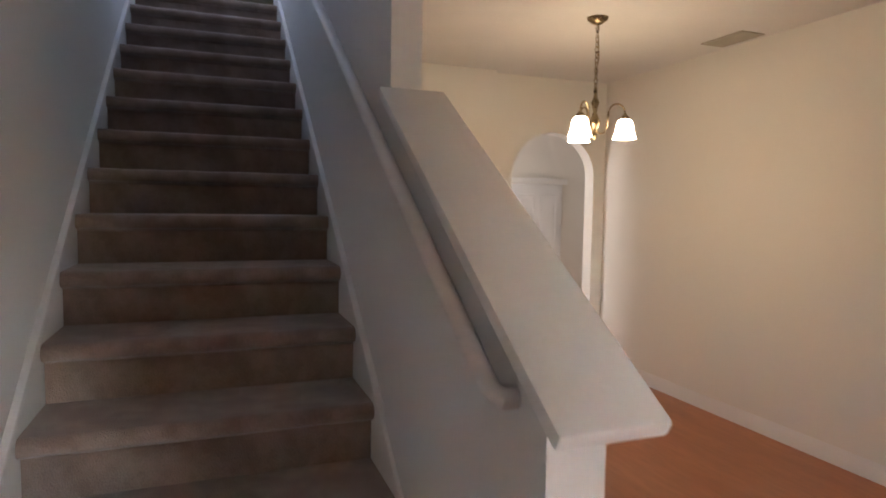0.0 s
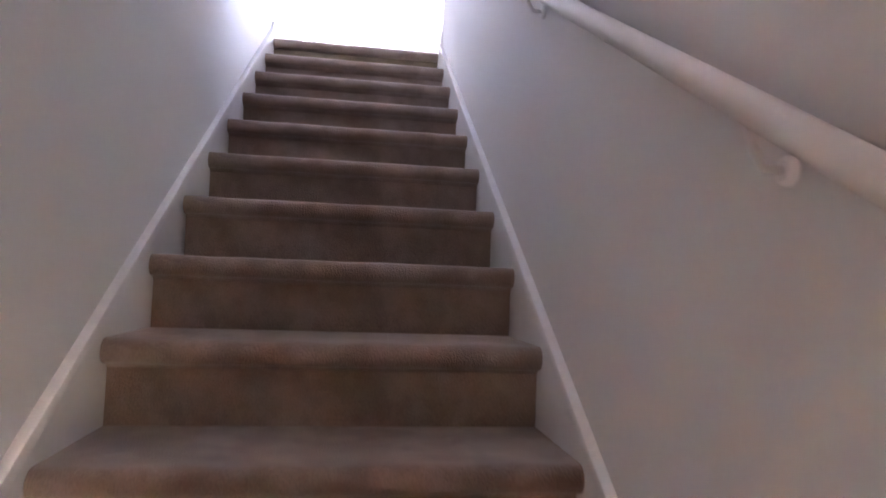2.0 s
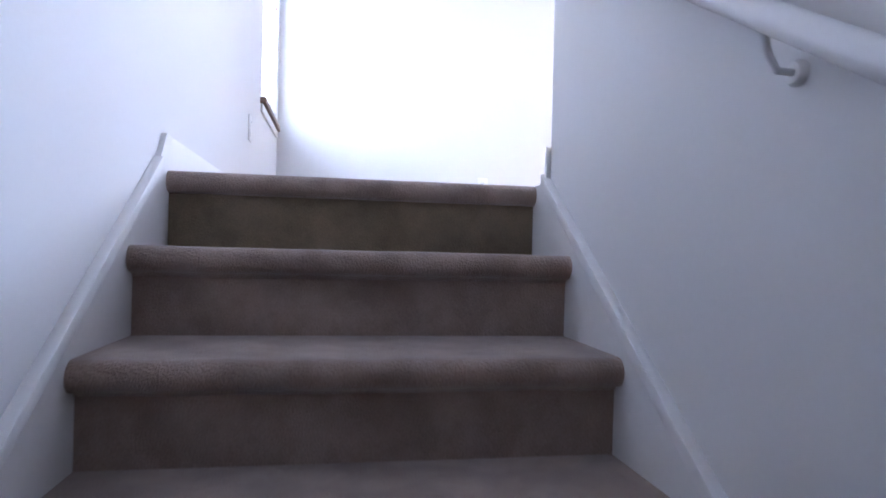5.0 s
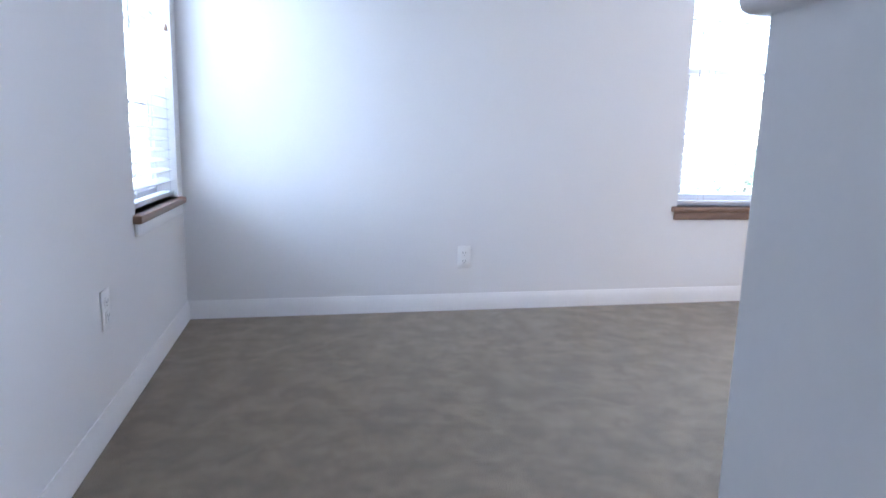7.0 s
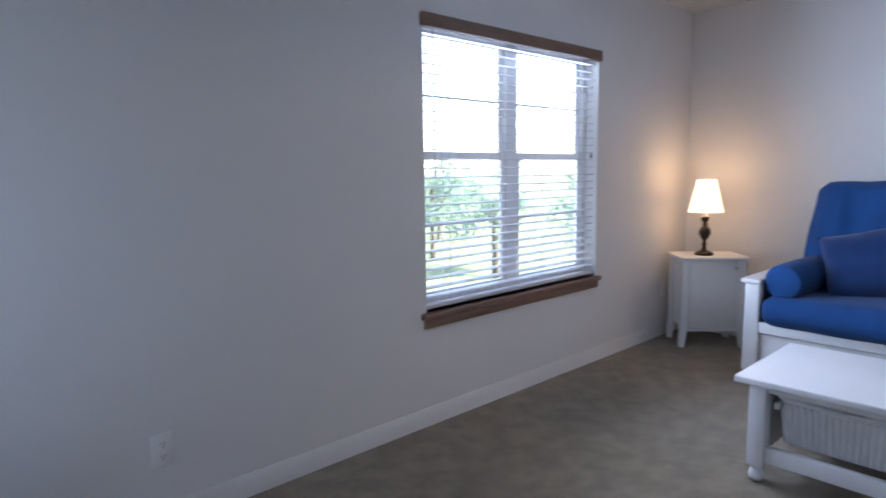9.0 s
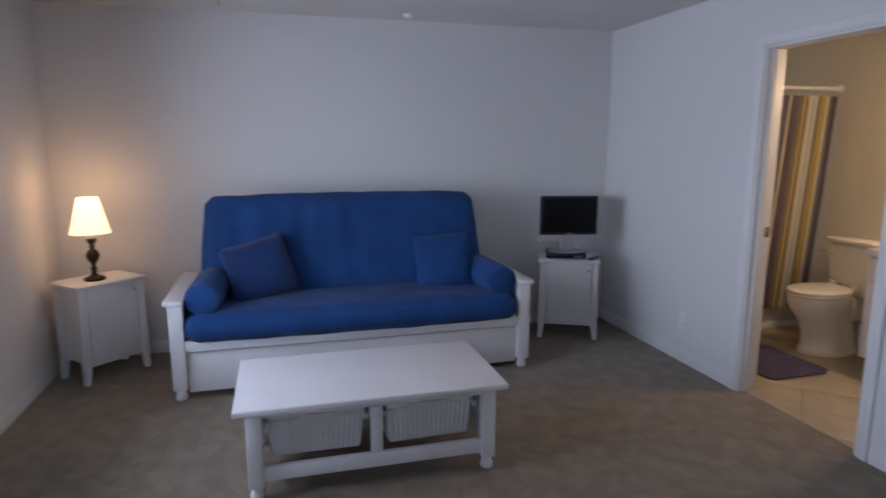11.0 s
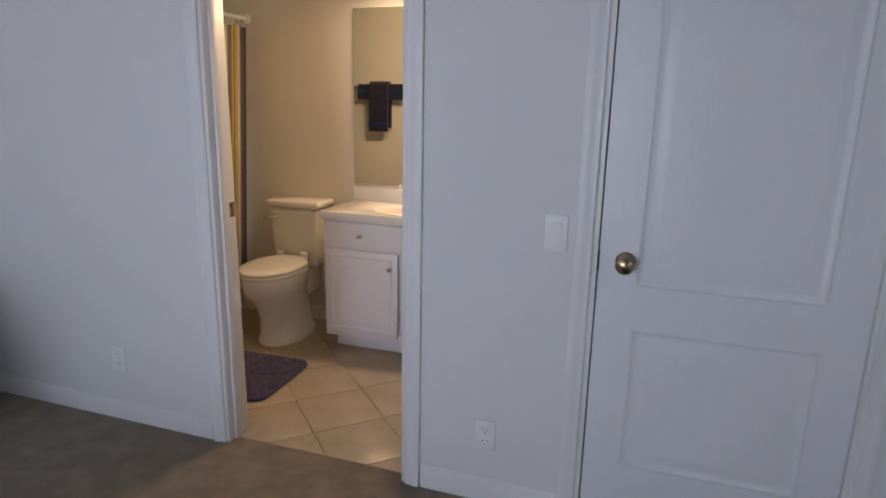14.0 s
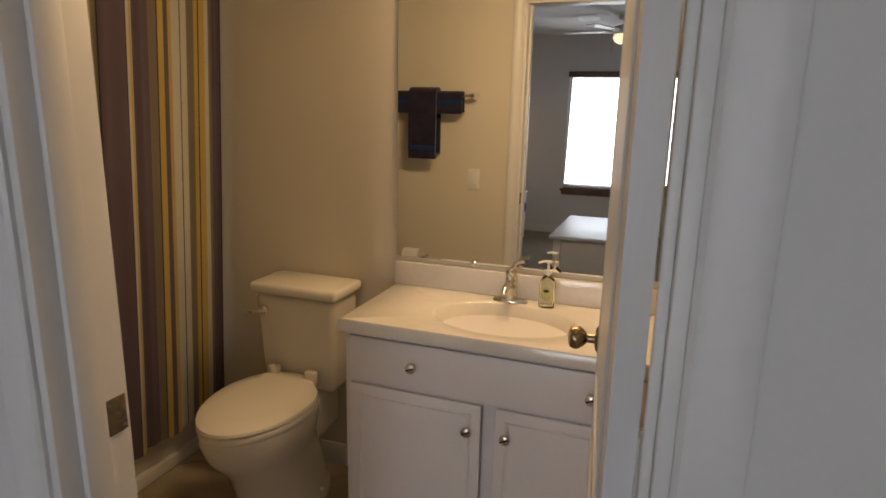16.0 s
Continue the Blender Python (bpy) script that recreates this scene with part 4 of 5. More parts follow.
television(pose(4.95, -1.02, 0.67, 0, 0, -102) @ Matrix.Diagonal((1.08, 1, 0.97, 1)))
player = thing("disc_player", "black disc player under the television", "player", Matrix.Translation((0, 0, 0.6205)) @ TC @ pose(-0.03, -0.02, 0, 0, 0, 3))
part("body", box(-0.15, -0.10, 0.006, 0.15, 0.12, 0.049, 0.004), M_BLACK, player)
part("front_strip", box(-0.146, -0.1025, 0.012, 0.146, -0.0995, 0.03), M_SCREEN, player)
for i in range(3):
    part("button", moved(lathe([(0.006, 0), (0.006, 0.004), (0.004, 0.005)], 10), pose(0.07 + i * 0.024, -0.1025, 0.021, 90, 0, 0)), M_SILVER, player)
for x in (-0.12, 0.12):
    part("foot", box(x - 0.012, -0.07, 0, x + 0.012, 0.09, 0.007), M_BLACK, player)
remote = thing("remote_control", "small black remote on the television cabinet", "remote", Matrix.Translation((0, 0, 0.6205)) @ TC @ pose(0.185, -0.06, 0, 0, 0, 62))
part("body", box(-0.07, -0.02, 0, 0.07, 0.02, 0.018, 0.006), M_BLACK, remote)
part("buttons", join(*[box(-0.05 + i * 0.02, -0.012 + j * 0.012, 0.018, -0.038 + i * 0.02, -0.004 + j * 0.012, 0.0195) for i in range(5) for j in range(2)]), M_SILVER, remote)
cord = thing("power_cord", "black cord hanging behind the television cabinet", "cord")
part("wire", tube([(5.335, -0.60, 0.33), (5.32, -0.605, 0.30), (5.28, -0.62, 0.40), (5.25, -0.66, 0.42), (5.27, -0.72, 0.36), (5.29, -0.74, 0.2), (5.30, -0.7, 0.03), (5.31, -0.6, 0.006)], 0.005, 7), M_BLACK, cord)


# ---- doors ----
def raised_panel(x0, x1, z0, z1, arch=0.0):
    """A moulded door panel about the plane y = 0, facing -y: a sunk groove round a raised field."""
    k = 14
    def outline(g):
        a, b, c, d = x0 + g, x1 - g, z0 + g, z1 - g
        pts = [(a, c), (b, c)]
        for i in range(k + 1):
            f = i / k
            x = b + (a - b) * f
            s = math.sin(math.pi * f)
            pts.append((x, d - arch + arch * (s * s if arch else 1)))
        return pts
    bm = bmesh.new()
    rings = [[bm.verts.new((x, y, z)) for x, z in outline(g)] for g, y in ((0, -0.0002), (0.006, -0.004), (0.012, 0.0), (0.020, 0.0045), (0.030, 0.0045), (0.052, -0.002), (0.06, -0.002))]
    n = len(rings[0])
    for a, b in zip(rings, rings[1:]):
        for i in range(n):
            bm.faces.new((a[i], a[(i + 1) % n], b[(i + 1) % n], b[i]))
    bm.faces.new(rings[-1])
    bmesh.ops.recalc_face_normals(bm, faces=bm.faces)
    return bm


def knob_set(parent, x, z, y, face, material=M_BRASS):
    r = Matrix.Translation((x, y, z)) @ pose(0, 0, 0, 90 * face, 0, 0)
    kn = part("knob", moved(lathe([(0.011, 0.0), (0.011, 0.028), (0.018, 0.034), (0.027, 0.046), (0.0285, 0.056), (0.024, 0.066), (0.012, 0.071), (0, 0.072)], 26), r), material, parent, "round antique metal knob")
    part("rosette", moved(lathe([(0.031, 0), (0.031, 0.004), (0.024, 0.009), (0.012, 0.011)], 26), r), material, kn)


def panel_door(name, w, h, label, m, knob_x, hinge_x, faces=(1, -1)):
    """A two-panel hollow door: local x along it, its leaf from y = 0 to 0.035, z up."""
    th = thing(name, label, "door", m, "", "structure")
    g = 0.115
    zs = ((0.235, 0.72), (0.86, h - 0.13))
    holes = [(g, w - g, a, b) for a, b in zs]
    leaf = join(box(0, 0.006, 0, w, 0.029, h), wall_x(0.0002, 0.006, 0, g, 0, h), wall_x(0.0002, 0.006, w - g, w, 0, h), wall_x(0.029, 0.0348, 0, g, 0, h), wall_x(0.029, 0.0348, w - g, w, 0, h))
    for ya, yb in ((0.0002, 0.006), (0.029, 0.0348)):
        leaf = join(leaf, box(g, ya, 0, w - g, yb, zs[0][0]), box(g, ya, zs[0][1], w - g, yb, zs[1][0]))
        k = 14
        a, b, d = g, w - g, zs[1][1]
        arc = [(b + (a - b) * i / k, d - 0.07 + 0.07 * math.sin(math.pi * i / k) ** 2) for i in range(k + 1)]
        for (xa, za), (xb, zb) in zip(arc, arc[1:]):
            leaf = join(leaf, prism([(xa, za), (xb, zb), (xb, h), (xa, h)], ya, yb, "y"))
    part("leaf", leaf, M_DOOR, th)
    for ya, s in ((0.0, 1), (0.035, -1)):
        for (a, b), arch in zip(zs, (0, 0.07)):
            bm = raised_panel(g, w - g, a, b, arch)
            bmesh.ops.transform(bm, matrix=Matrix.Translation((0, ya, 0)) @ Matrix.Diagonal((1, s, 1, 1)), verts=bm.verts)
            bmesh.ops.recalc_face_normals(bm, faces=bm.faces)
            part("panel", bm, M_DOOR, th)
    knob_set(th, knob_x, 0.937, 0.0, 1)
    knob_set(th, knob_x, 0.937, 0.035, -1)
    part("latch_plate", box(0 - 0.001 if knob_x < w / 2 else w - 0.0015, 0.006, 0.90, 0.0015 if knob_x < w / 2 else w + 0.001, 0.029, 0.96), M_BRASS, th)
    for z in (0.22, 1.05, h - 0.2):
        part("hinge", join(tube([(hinge_x, -0.006, z - 0.045), (hinge_x, -0.006, z + 0.045)], 0.006, 10), box(hinge_x - 0.02, -0.001, z - 0.044, hinge_x + 0.02, 0.001, z + 0.044)), M_TRIM, th, "white painted hinge")
    return th


cw = DOOR_C[1] - DOOR_C[0] - 0.038
panel_door("door_1", cw, DOOR_C[2] - 0.03, "closed white two-panel closet door with metal knob", pose(DOOR_C[1] - 0.0205, Y_S - 0.001, 0.012, 0, 0, 180), 0.08, cw + 0.004)
bw = DOOR_B[1] - DOOR_B[0] - 0.04
panel_door("door_2", bw, DOOR_B[2] - 0.03, "open white two-panel bathroom door with metal knob", pose(DOOR_B[0] + 0.032, Y_SB - 0.012, 0.012, 0, 0, -84), bw - 0.07, 0.0)
strike = thing("strike_plate", "dark metal strike plate on the closet jamb", "latch")
part("plate", box(DOOR_C[1] - 0.0195, Y_S - 0.026, 0.915, DOOR_C[1] - 0.0175, Y_S + 0.010, 0.975), M_BRONZE, strike)
hinge = thing("door_hinge", "white painted butt hinge on the bathroom jamb", "hinge")
part("leaf", join(box(DOOR_B[0] + 0.0165, Y_SB + 0.002, 0.80, DOOR_B[0] + 0.019, Y_SB + 0.045, 0.89)), M_TRIM, hinge)
for i, z in enumerate((0.815, 0.845, 0.875)):
    part("screw", moved(lathe([(0.0035, 0), (0.0035, 0.0012), (0.002, 0.0016)], 10), pose(DOOR_B[0] + 0.019, Y_SB + 0.014 + 0.018 * (i % 2), z, 0, 90, 0)), M_TRIM, hinge)


# ---- small fixtures of the loft ----
def outlet(m, switch=False):
    th = thing("light_switch" if switch else "wall_outlet", "white rocker light switch plate on the wall" if switch else "white double wall outlet near the floor", "switch" if switch else "outlet", m, "" if switch else "wall outlets")
    part("plate", box(-0.037, -0.006, -0.06, 0.037, 0, 0.06, 0.003), M_PLATE, th)
    if switch:
        part("rocker", box(-0.017, -0.010, -0.034, 0.017, -0.0062, 0.034, 0.002), M_PLATE, th)
    else:
        for z in (-0.022, 0.022):
            so = part("socket", box(-0.017, -0.0085, z - 0.016, 0.017, -0.0062, z + 0.016, 0.002), M_PLATE, th)
            part("slot", join(box(-0.008, -0.0088, z - 0.002, -0.006, -0.0084, z + 0.008), box(0.006, -0.0088, z - 0.002, 0.008, -0.0084, z + 0.008), box(-0.002, -0.0088, z - 0.011, 0.002, -0.0084, z - 0.007)), M_BLACK, so)
    return th


outlet(pose(1.394, Y_N, 0.29))
outlet(pose(0, 1.38, 0.375, 0, 0, 90))
outlet(pose(2.545, Y_S, 0.262, 0, 0, 180))
outlet(pose(4.22, Y_S, 0.29, 0, 0, 180))
outlet(pose(5.0, Y_N, 0.36))
outlet(pose(2.338, Y_S, 1.022, 0, 0, 180), True)
outlet(pose(3.93, Y_SB, 1.08), True)

smoke = thing("smoke_detector", "small round white smoke detector on the ceiling", "detector", pose(5.12, 0.19, Z_C) @ Matrix.Scale(0.62, 4))
part("base", lathe([(0.062, -0.012), (0.064, 0)], 30), M_PLATE, smoke)
part("cover", lathe([(0.02, -0.040), (0.048, -0.036), (0.056, -0.022), (0.058, -0.0121)], 30), M_PLATE, smoke)


def ceiling_vent(m, material, label):
    th = thing("ceiling_vent", label, "vent", m)
    part("frame", join(box(-0.18, -0.10, -0.008, 0.18, -0.08, 0), box(-0.18, 0.08, -0.008, 0.18, 0.10, 0), box(-0.18, -0.08, -0.008, -0.16, 0.08, 0), box(0.16, -0.08, -0.008, 0.18, 0.08, 0)), material, th)
    part("backing", box(-0.16, -0.08, -0.002, 0.16, 0.08, 0), M_BLACK, th)
    for i in range(8):
        part("slat", moved(box(-0.16, -0.009, -0.001, 0.16, 0.009, 0.001), pose(0, -0.07 + i * 0.02, -0.0065, 35, 0, 0)), material, th)
    return th


ceiling_vent(pose(3.75, 1.35, Z_C, 0, 0, 90), M_PLATE, "white slatted air vent in the loft ceiling")
ceiling_vent(pose(3.84, -1.6, Z_LOWCEIL, 0, 0, 90), M_VENT, "dull grey slatted air vent in the dining ceiling")


def ceiling_fan(m):
    th = thing("ceiling_fan", "white ceiling fan with a lit glass bowl", "fan", m)
    part("canopy", lathe([(0.02, -0.05), (0.055, -0.035), (0.065, 0)], 28), M_TRIM, th)
    part("downrod", lathe([(0.014, -0.08), (0.014, -0.045)], 14), M_TRIM, th)
    part("motor", lathe([(0.05, -0.175), (0.10, -0.165), (0.115, -0.135), (0.11, -0.10), (0.06, -0.082), (0.02, -0.078)], 32), M_TRIM, th)
    for i in range(5):
        a = 72 * i + 20
        arm = moved(prism([(0.09, -0.02), (0.20, -0.025), (0.20, 0.025), (0.09, 0.02)], -0.150, -0.142, "z"), pose(0, 0, 0, 0, 0, a))
        bl = part("blade", moved(prism([(0.18, -0.055), (0.55, -0.068), (0.58, -0.05), (0.585, 0.0), (0.58, 0.05), (0.55, 0.068), (0.18, 0.055)], -0.141, -0.134, "z", 0.002), pose(0, 0, 0, 0, 0, a) @ pose(0, 0, 0, 0, 0, 0)), M_WHITEWOOD, th)
        part("blade_arm", arm, M_TRIM, bl)
    part("light_bowl", lathe([(0.0, -0.258), (0.05, -0.252), (0.085, -0.232), (0.10, -0.20), (0.095, -0.177)], 30), M_FANGLASS, th, "lit frosted glass bowl")
    part("pull_chain", tube([(0.105, 0, -0.15), (0.107, 0, -0.33)], 0.0016, 5), M_BRASS, th)
    return th


ceiling_fan(pose(3.40, 1.35, Z_C, 0, 0, -12))


# ---- bathroom ----
def toilet(m):
    """Front towards -y, wall at y = 0."""
    th = thing("toilet", "bone white two-piece toilet with closed lid", "toilet", m)
    k = 36
    def egg(a, front, back, half):
        s, c = math.sin(a), math.cos(a)
        return half * c * (1 - 0.10 * max(0, -s) ** 2), (front if s < 0 else back) * abs(s) ** 0.92 * (1 if s > 0 else -1)
    def oval(z, cy, front, back, half):
        return [(x * 0.94, cy + y, z) for x, y in (egg(2 * math.pi * i / k, front, back, half) for i in range(k))]
    def loft(rings, cap=True):
        bm = bmesh.new()
        vs = [[bm.verts.new(p) for p in r] for r in rings]
        for a, b in zip(vs, vs[1:]):
            for i in range(k):
                bm.faces.new((a[i], a[(i + 1) % k], b[(i + 1) % k], b[i]))
        if cap:
            bm.faces.new(vs[0][::-1]), bm.faces.new(vs[-1])
        bmesh.ops.recalc_face_normals(bm, faces=bm.faces)
        return smooth(bm)
    cy = -0.408
    part("bowl", loft([oval(0, cy + 0.06, 0.20, 0.28, 0.152), oval(0.018, cy + 0.06, 0.202, 0.282, 0.154), oval(0.035, cy + 0.06, 0.195, 0.275, 0.145), oval(0.05, cy + 0.06, 0.185, 0.26, 0.136), oval(0.14, cy + 0.05, 0.182, 0.25, 0.132), oval(0.22, cy + 0.03, 0.20, 0.23, 0.14), oval(0.27, cy + 0.01, 0.228, 0.218, 0.152),
                       oval(0.31, cy, 0.255, 0.215, 0.172), oval(0.355, cy, 0.272, 0.215, 0.183), oval(0.385, cy, 0.275, 0.215, 0.185), oval(0.392, cy, 0.268, 0.21, 0.178)]), M_PORC, th)
    part("seat", loft([oval(0.393, cy, 0.272, 0.18, 0.183), oval(0.397, cy, 0.280, 0.185, 0.190), oval(0.407, cy, 0.280, 0.185, 0.190), oval(0.412, cy, 0.272, 0.18, 0.183)]), M_PORC, th)
    part("lid", loft([oval(0.4135, cy, 0.274, 0.185, 0.186), oval(0.418, cy, 0.281, 0.19, 0.191), oval(0.427, cy, 0.278, 0.19, 0.188), oval(0.434, cy, 0.255, 0.20, 0.168), oval(0.437, cy, 0.20, 0.17, 0.12)]), M_PORC, th)
    for x in (-0.08, 0.08):
        part("seat_hinge", box(x - 0.022, -0.245, 0.415, x + 0.022, -0.215, 0.46, 0.006), M_PORC, th)
    part("neck", smooth(box(-0.10, -0.26, 0.20, 0.10, -0.04, 0.375, 0.03, 3)), M_PORC, th)
    tank = box(-0.215, -0.205, 0.37, 0.215, -0.02, 0.70, 0.03, 4)
    for v in tank.verts:
        f = (v.co.z - 0.37) / 0.33
        v.co.x *= 0.90 + 0.10 * f
        v.co.y = -0.11 + (v.co.y + 0.11) * (0.90 + 0.10 * f) - 0.012 * f * math.cos(v.co.x / 0.215 * 1.4) * (v.co.y < -0.11)
    for v in tank.verts:
        v.co.x *= 0.80
    part("tank", smooth(tank), M_PORC, th)
    lid = box(-0.23, -0.222, 0.702, 0.23, -0.012, 0.74, 0.016, 4)
    for v in lid.verts:
        v.co.y -= 0.014 * math.cos(v.co.x / 0.23 * 1.5) * (v.co.y < -0.11)
    for v in lid.verts:
        v.co.x *= 0.80
    part("tank_lid", smooth(lid), M_PORC, th)
    lv = part("flush_lever", tube([(-0.13, -0.215, 0.645), (-0.13, -0.236, 0.645), (-0.155, -0.243, 0.643), (-0.19, -0.243, 0.638)], 0.007, 10), M_CHROME, th, "chrome flush lever")
    part("escutcheon", moved(lathe([(0.017, 0), (0.017, 0.006), (0.009, 0.01)], 18), pose(-0.13, -0.209, 0.645, 90, 0, 0)), M_CHROME, lv)
    for x in (-0.105, 0.105):
        part("bolt_cap", moved(lathe([(0.014, 0), (0.013, 0.012), (0, 0.02)], 14), pose(x * 1.15, cy + 0.16, 0.03)), M_PORC, th)
    part("supply_line", tube([(-0.17, -0.01, 0.15), (-0.17, -0.05, 0.15), (-0.17, -0.07, 0.19), (-0.15, -0.09, 0.38)], 0.006, 8), M_CHROME, th)
    return th


toilet(pose(4.125, BATH_S + 0.002, 0, 0, 0, 180) @ Matrix.Diagonal((1.0, 0.98, 1.11, 1)))

VX0, VX1, VF, VT = BATH_W + 0.003, 3.790, -2.612, 0.822
van = thing("vanity_cabinet", "white painted vanity cabinet with panel doors", "cabinet")
part("body", join(box(VX0, BATH_S + 0.002, 0.10, VX1, VF - 0.018, VT - 0.042), box(VX0, BATH_S + 0.002, 0, VX1 - 0.03, VF - 0.075, 0.10)), M_VANITY, van)
part("face_frame", join(box(VX0, VF - 0.018, 0.085, VX0 + 0.02, VF, VT - 0.042), box(VX1 - 0.028, VF - 0.018, 0.085, VX1 + 0.002, VF, VT - 0.042), box(VX0 + 0.02, VF - 0.018, 0.085, VX1 - 0.028, VF, 0.135), box(VX0 + 0.02, VF - 0.018, 0.60, VX1 - 0.028, VF, 0.637), box(VX0 + 0.02, VF - 0.018, VT - 0.065, VX1 - 0.028, VF, VT - 0.042)), M_VANITY, van)


def panel_front(name, x0, x1, z0, z1, parent, arch=0.0, label=""):
    """A cabinet front facing +y with a raised field."""
    ob = part(name, box(x0, VF + 0.0005, z0, x1, VF + 0.014, z1, 0.004), M_VANITY, parent, label)
    g = 0.028
    if z1 - z0 > 0.3:
        bm = raised_panel(x0 + g, x1 - g, z0 + g, z1 - g)
        bmesh.ops.transform(bm, matrix=Matrix.Translation((0, VF + 0.0145, 0)) @ Matrix.Diagonal((1, -0.9, 1, 1)), verts=bm.verts)
        bmesh.ops.recalc_face_normals(bm, faces=bm.faces)
        part("panel", bm, M_VANITY, ob)
    return ob


def cab_knob(parent, x, z):
    r = Matrix.Translation((x, VF + 0.0142, z)) @ pose(0, 0, 0, -90, 0, 0)
    kn = part("knob", moved(lathe([(0.006, 0), (0.005, 0.010), (0.010, 0.016), (0.0155, 0.020), (0.0155, 0.026), (0.011, 0.029), (0, 0.030)], 20), r), M_NICKEL, parent, "ribbed nickel knob")
    part("groove", moved(box(-0.0135, -0.0022, 0.0285, 0.0135, 0.0022, 0.0305), r @ pose(0, 0, 0, 0, 0, 25)), M_BLACK, kn)


dr = panel_front("drawer", 2.74, VX1 - 0.018, 0.617, 0.766, van)
cab_knob(dr, 3.554, 0.697)
cab_knob(dr, 3.02, 0.697)
for xa, xb, kx in ((3.336, VX1 - 0.018, 3.373), (2.74, 3.290, 3.255)):
    d = panel_front("door", xa, xb, 0.115, 0.606, van)
    cab_knob(d, kx, 0.525)


def vanity_top():
    """A moulded top with an oval basin sunk into it."""
    th = thing("countertop", "cream cultured marble vanity top with oval basin", "countertop")
    cx, cy, rx, ry = 3.325, -2.79, 0.225, 0.15
    x0, x1, y0, y1 = VX0, VX1 + 0.012, BATH_S + 0.002, VF + 0.032
    bm = bmesh.new()
    k = 64
    ang = sorted([2 * math.pi * i / 60 for i in range(60)] + [math.atan2(b - cy, a - cx) % (2 * math.pi) for a in (x0, x1) for b in (y0, y1)])
    def edge(a):
        c, s = math.cos(a), math.sin(a)
        t = min((x1 - cx) / c if c > 1e-6 else (x0 - cx) / c if c < -1e-6 else 9, (y1 - cy) / s if s > 1e-6 else (y0 - cy) / s if s < -1e-6 else 9)
        return cx + t * c, cy + t * s
    rings = []
    rings.append([(*edge(a), VT - 0.040) for a in ang])
    rings.append([(*edge(a), VT - 0.006) for a in ang])
    rings.append([(cx + (edge(a)[0] - cx) * 0.985, cy + (edge(a)[1] - cy) * 0.985, VT) for a in ang])
    rings.append([(cx + rx * 1.05 * math.cos(a), cy + ry * 1.06 * math.sin(a), VT) for a in ang])
    for f, z in ((1.0, -0.006), (0.93, -0.035), (0.80, -0.075), (0.55, -0.11), (0.25, -0.125), (0.06, -0.128)):
        rings.append([(cx + rx * f * math.cos(a), cy + ry * f * math.sin(a), VT + z) for a in ang])
    vs = [[bm.verts.new(p) for p in r] for r in rings]
    for a, b in zip(vs, vs[1:]):
        for i in range(k):
            bm.faces.new((a[i], a[(i + 1) % k], b[(i + 1) % k], b[i]))
    bm.faces.new(vs[-1])
    bmesh.ops.recalc_face_normals(bm, faces=bm.faces)
    part("slab", smooth(bm), M_COUNTER, th)
    part("backsplash", box(x0, y0, VT + 0.0005, x1, y0 + 0.02, VT + 0.088, 0.004), M_COUNTER, th)
    part("drain", moved(lathe([(0.02, 0), (0.02, 0.003), (0.012, 0.004)], 20), pose(cx, cy, VT - 0.127)), M_CHROME, th)
    return th


vanity_top()
fau = thing("faucet", "chrome single-handle basin faucet", "faucet", pose(3.35, -2.965, VT) @ Matrix.Scale(0.82, 4))
part("base_plate", moved(lathe([(0.05, 0), (0.05, 0.006), (0.044, 0.014), (0.02, 0.018)], 28, 1.5, 0.55), pose(0, 0, 0)), M_NICKEL, fau)
part("body", lathe([(0.024, 0.014), (0.021, 0.06), (0.022, 0.10), (0.020, 0.11)], 22), M_NICKEL, fau)
part("spout", tube([(0, 0.005, 0.075), (0, 0.05, 0.085), (0, 0.095, 0.078), (0, 0.115, 0.062)], [0.015, 0.014, 0.012, 0.011], 14), M_NICKEL, fau)
part("handle", join(moved(lathe([(0.020, 0.11), (0.023, 0.125), (0.018, 0.14), (0.008, 0.146)], 22), pose(0, 0, 0)), tube([(0, 0, 0.138), (-0.02, -0.012, 0.165), (-0.05, -0.02, 0.172)], 0.007, 10)), M_NICKEL, fau)

soap = thing("soap_dispenser", "clear pump bottle of pale soap on the vanity", "bottle", pose(3.222, -2.955, VT) @ Matrix.Scale(0.84, 4))
part("bottle", lathe([(0.030, 0), (0.032, 0.006), (0.031, 0.05), (0.033, 0.095), (0.026, 0.118), (0.013, 0.128), (0.013, 0.138)], 26, 1.0, 0.65), M_SOAP, soap)
part("label", moved(lathe([(0.022, 0), (0.022, 0.001)], 26, 1.0, 1.35), Matrix.Translation((0, 0.0212, 0.06)) @ pose(0, 0, 0, -90, 0, 0)), M_PAPER, soap, "green and white paper label")
part("emblem", moved(lathe([(0.012, 0), (0.012, 0.001)], 20, 1.0, 0.5), Matrix.Translation((0, 0.0224, 0.072)) @ pose(0, 0, 0, -90, 0, 0)), M_BLACK, soap)
part("pump", join(lathe([(0.016, 0.138), (0.016, 0.152), (0.006, 0.155), (0.005, 0.178), (0.012, 0.182), (0.012, 0.19)], 18), tube([(0, 0, 0.186), (0.018, 0.01, 0.188), (0.036, 0.02, 0.182)], 0.005, 8)), M_PLATE, soap)

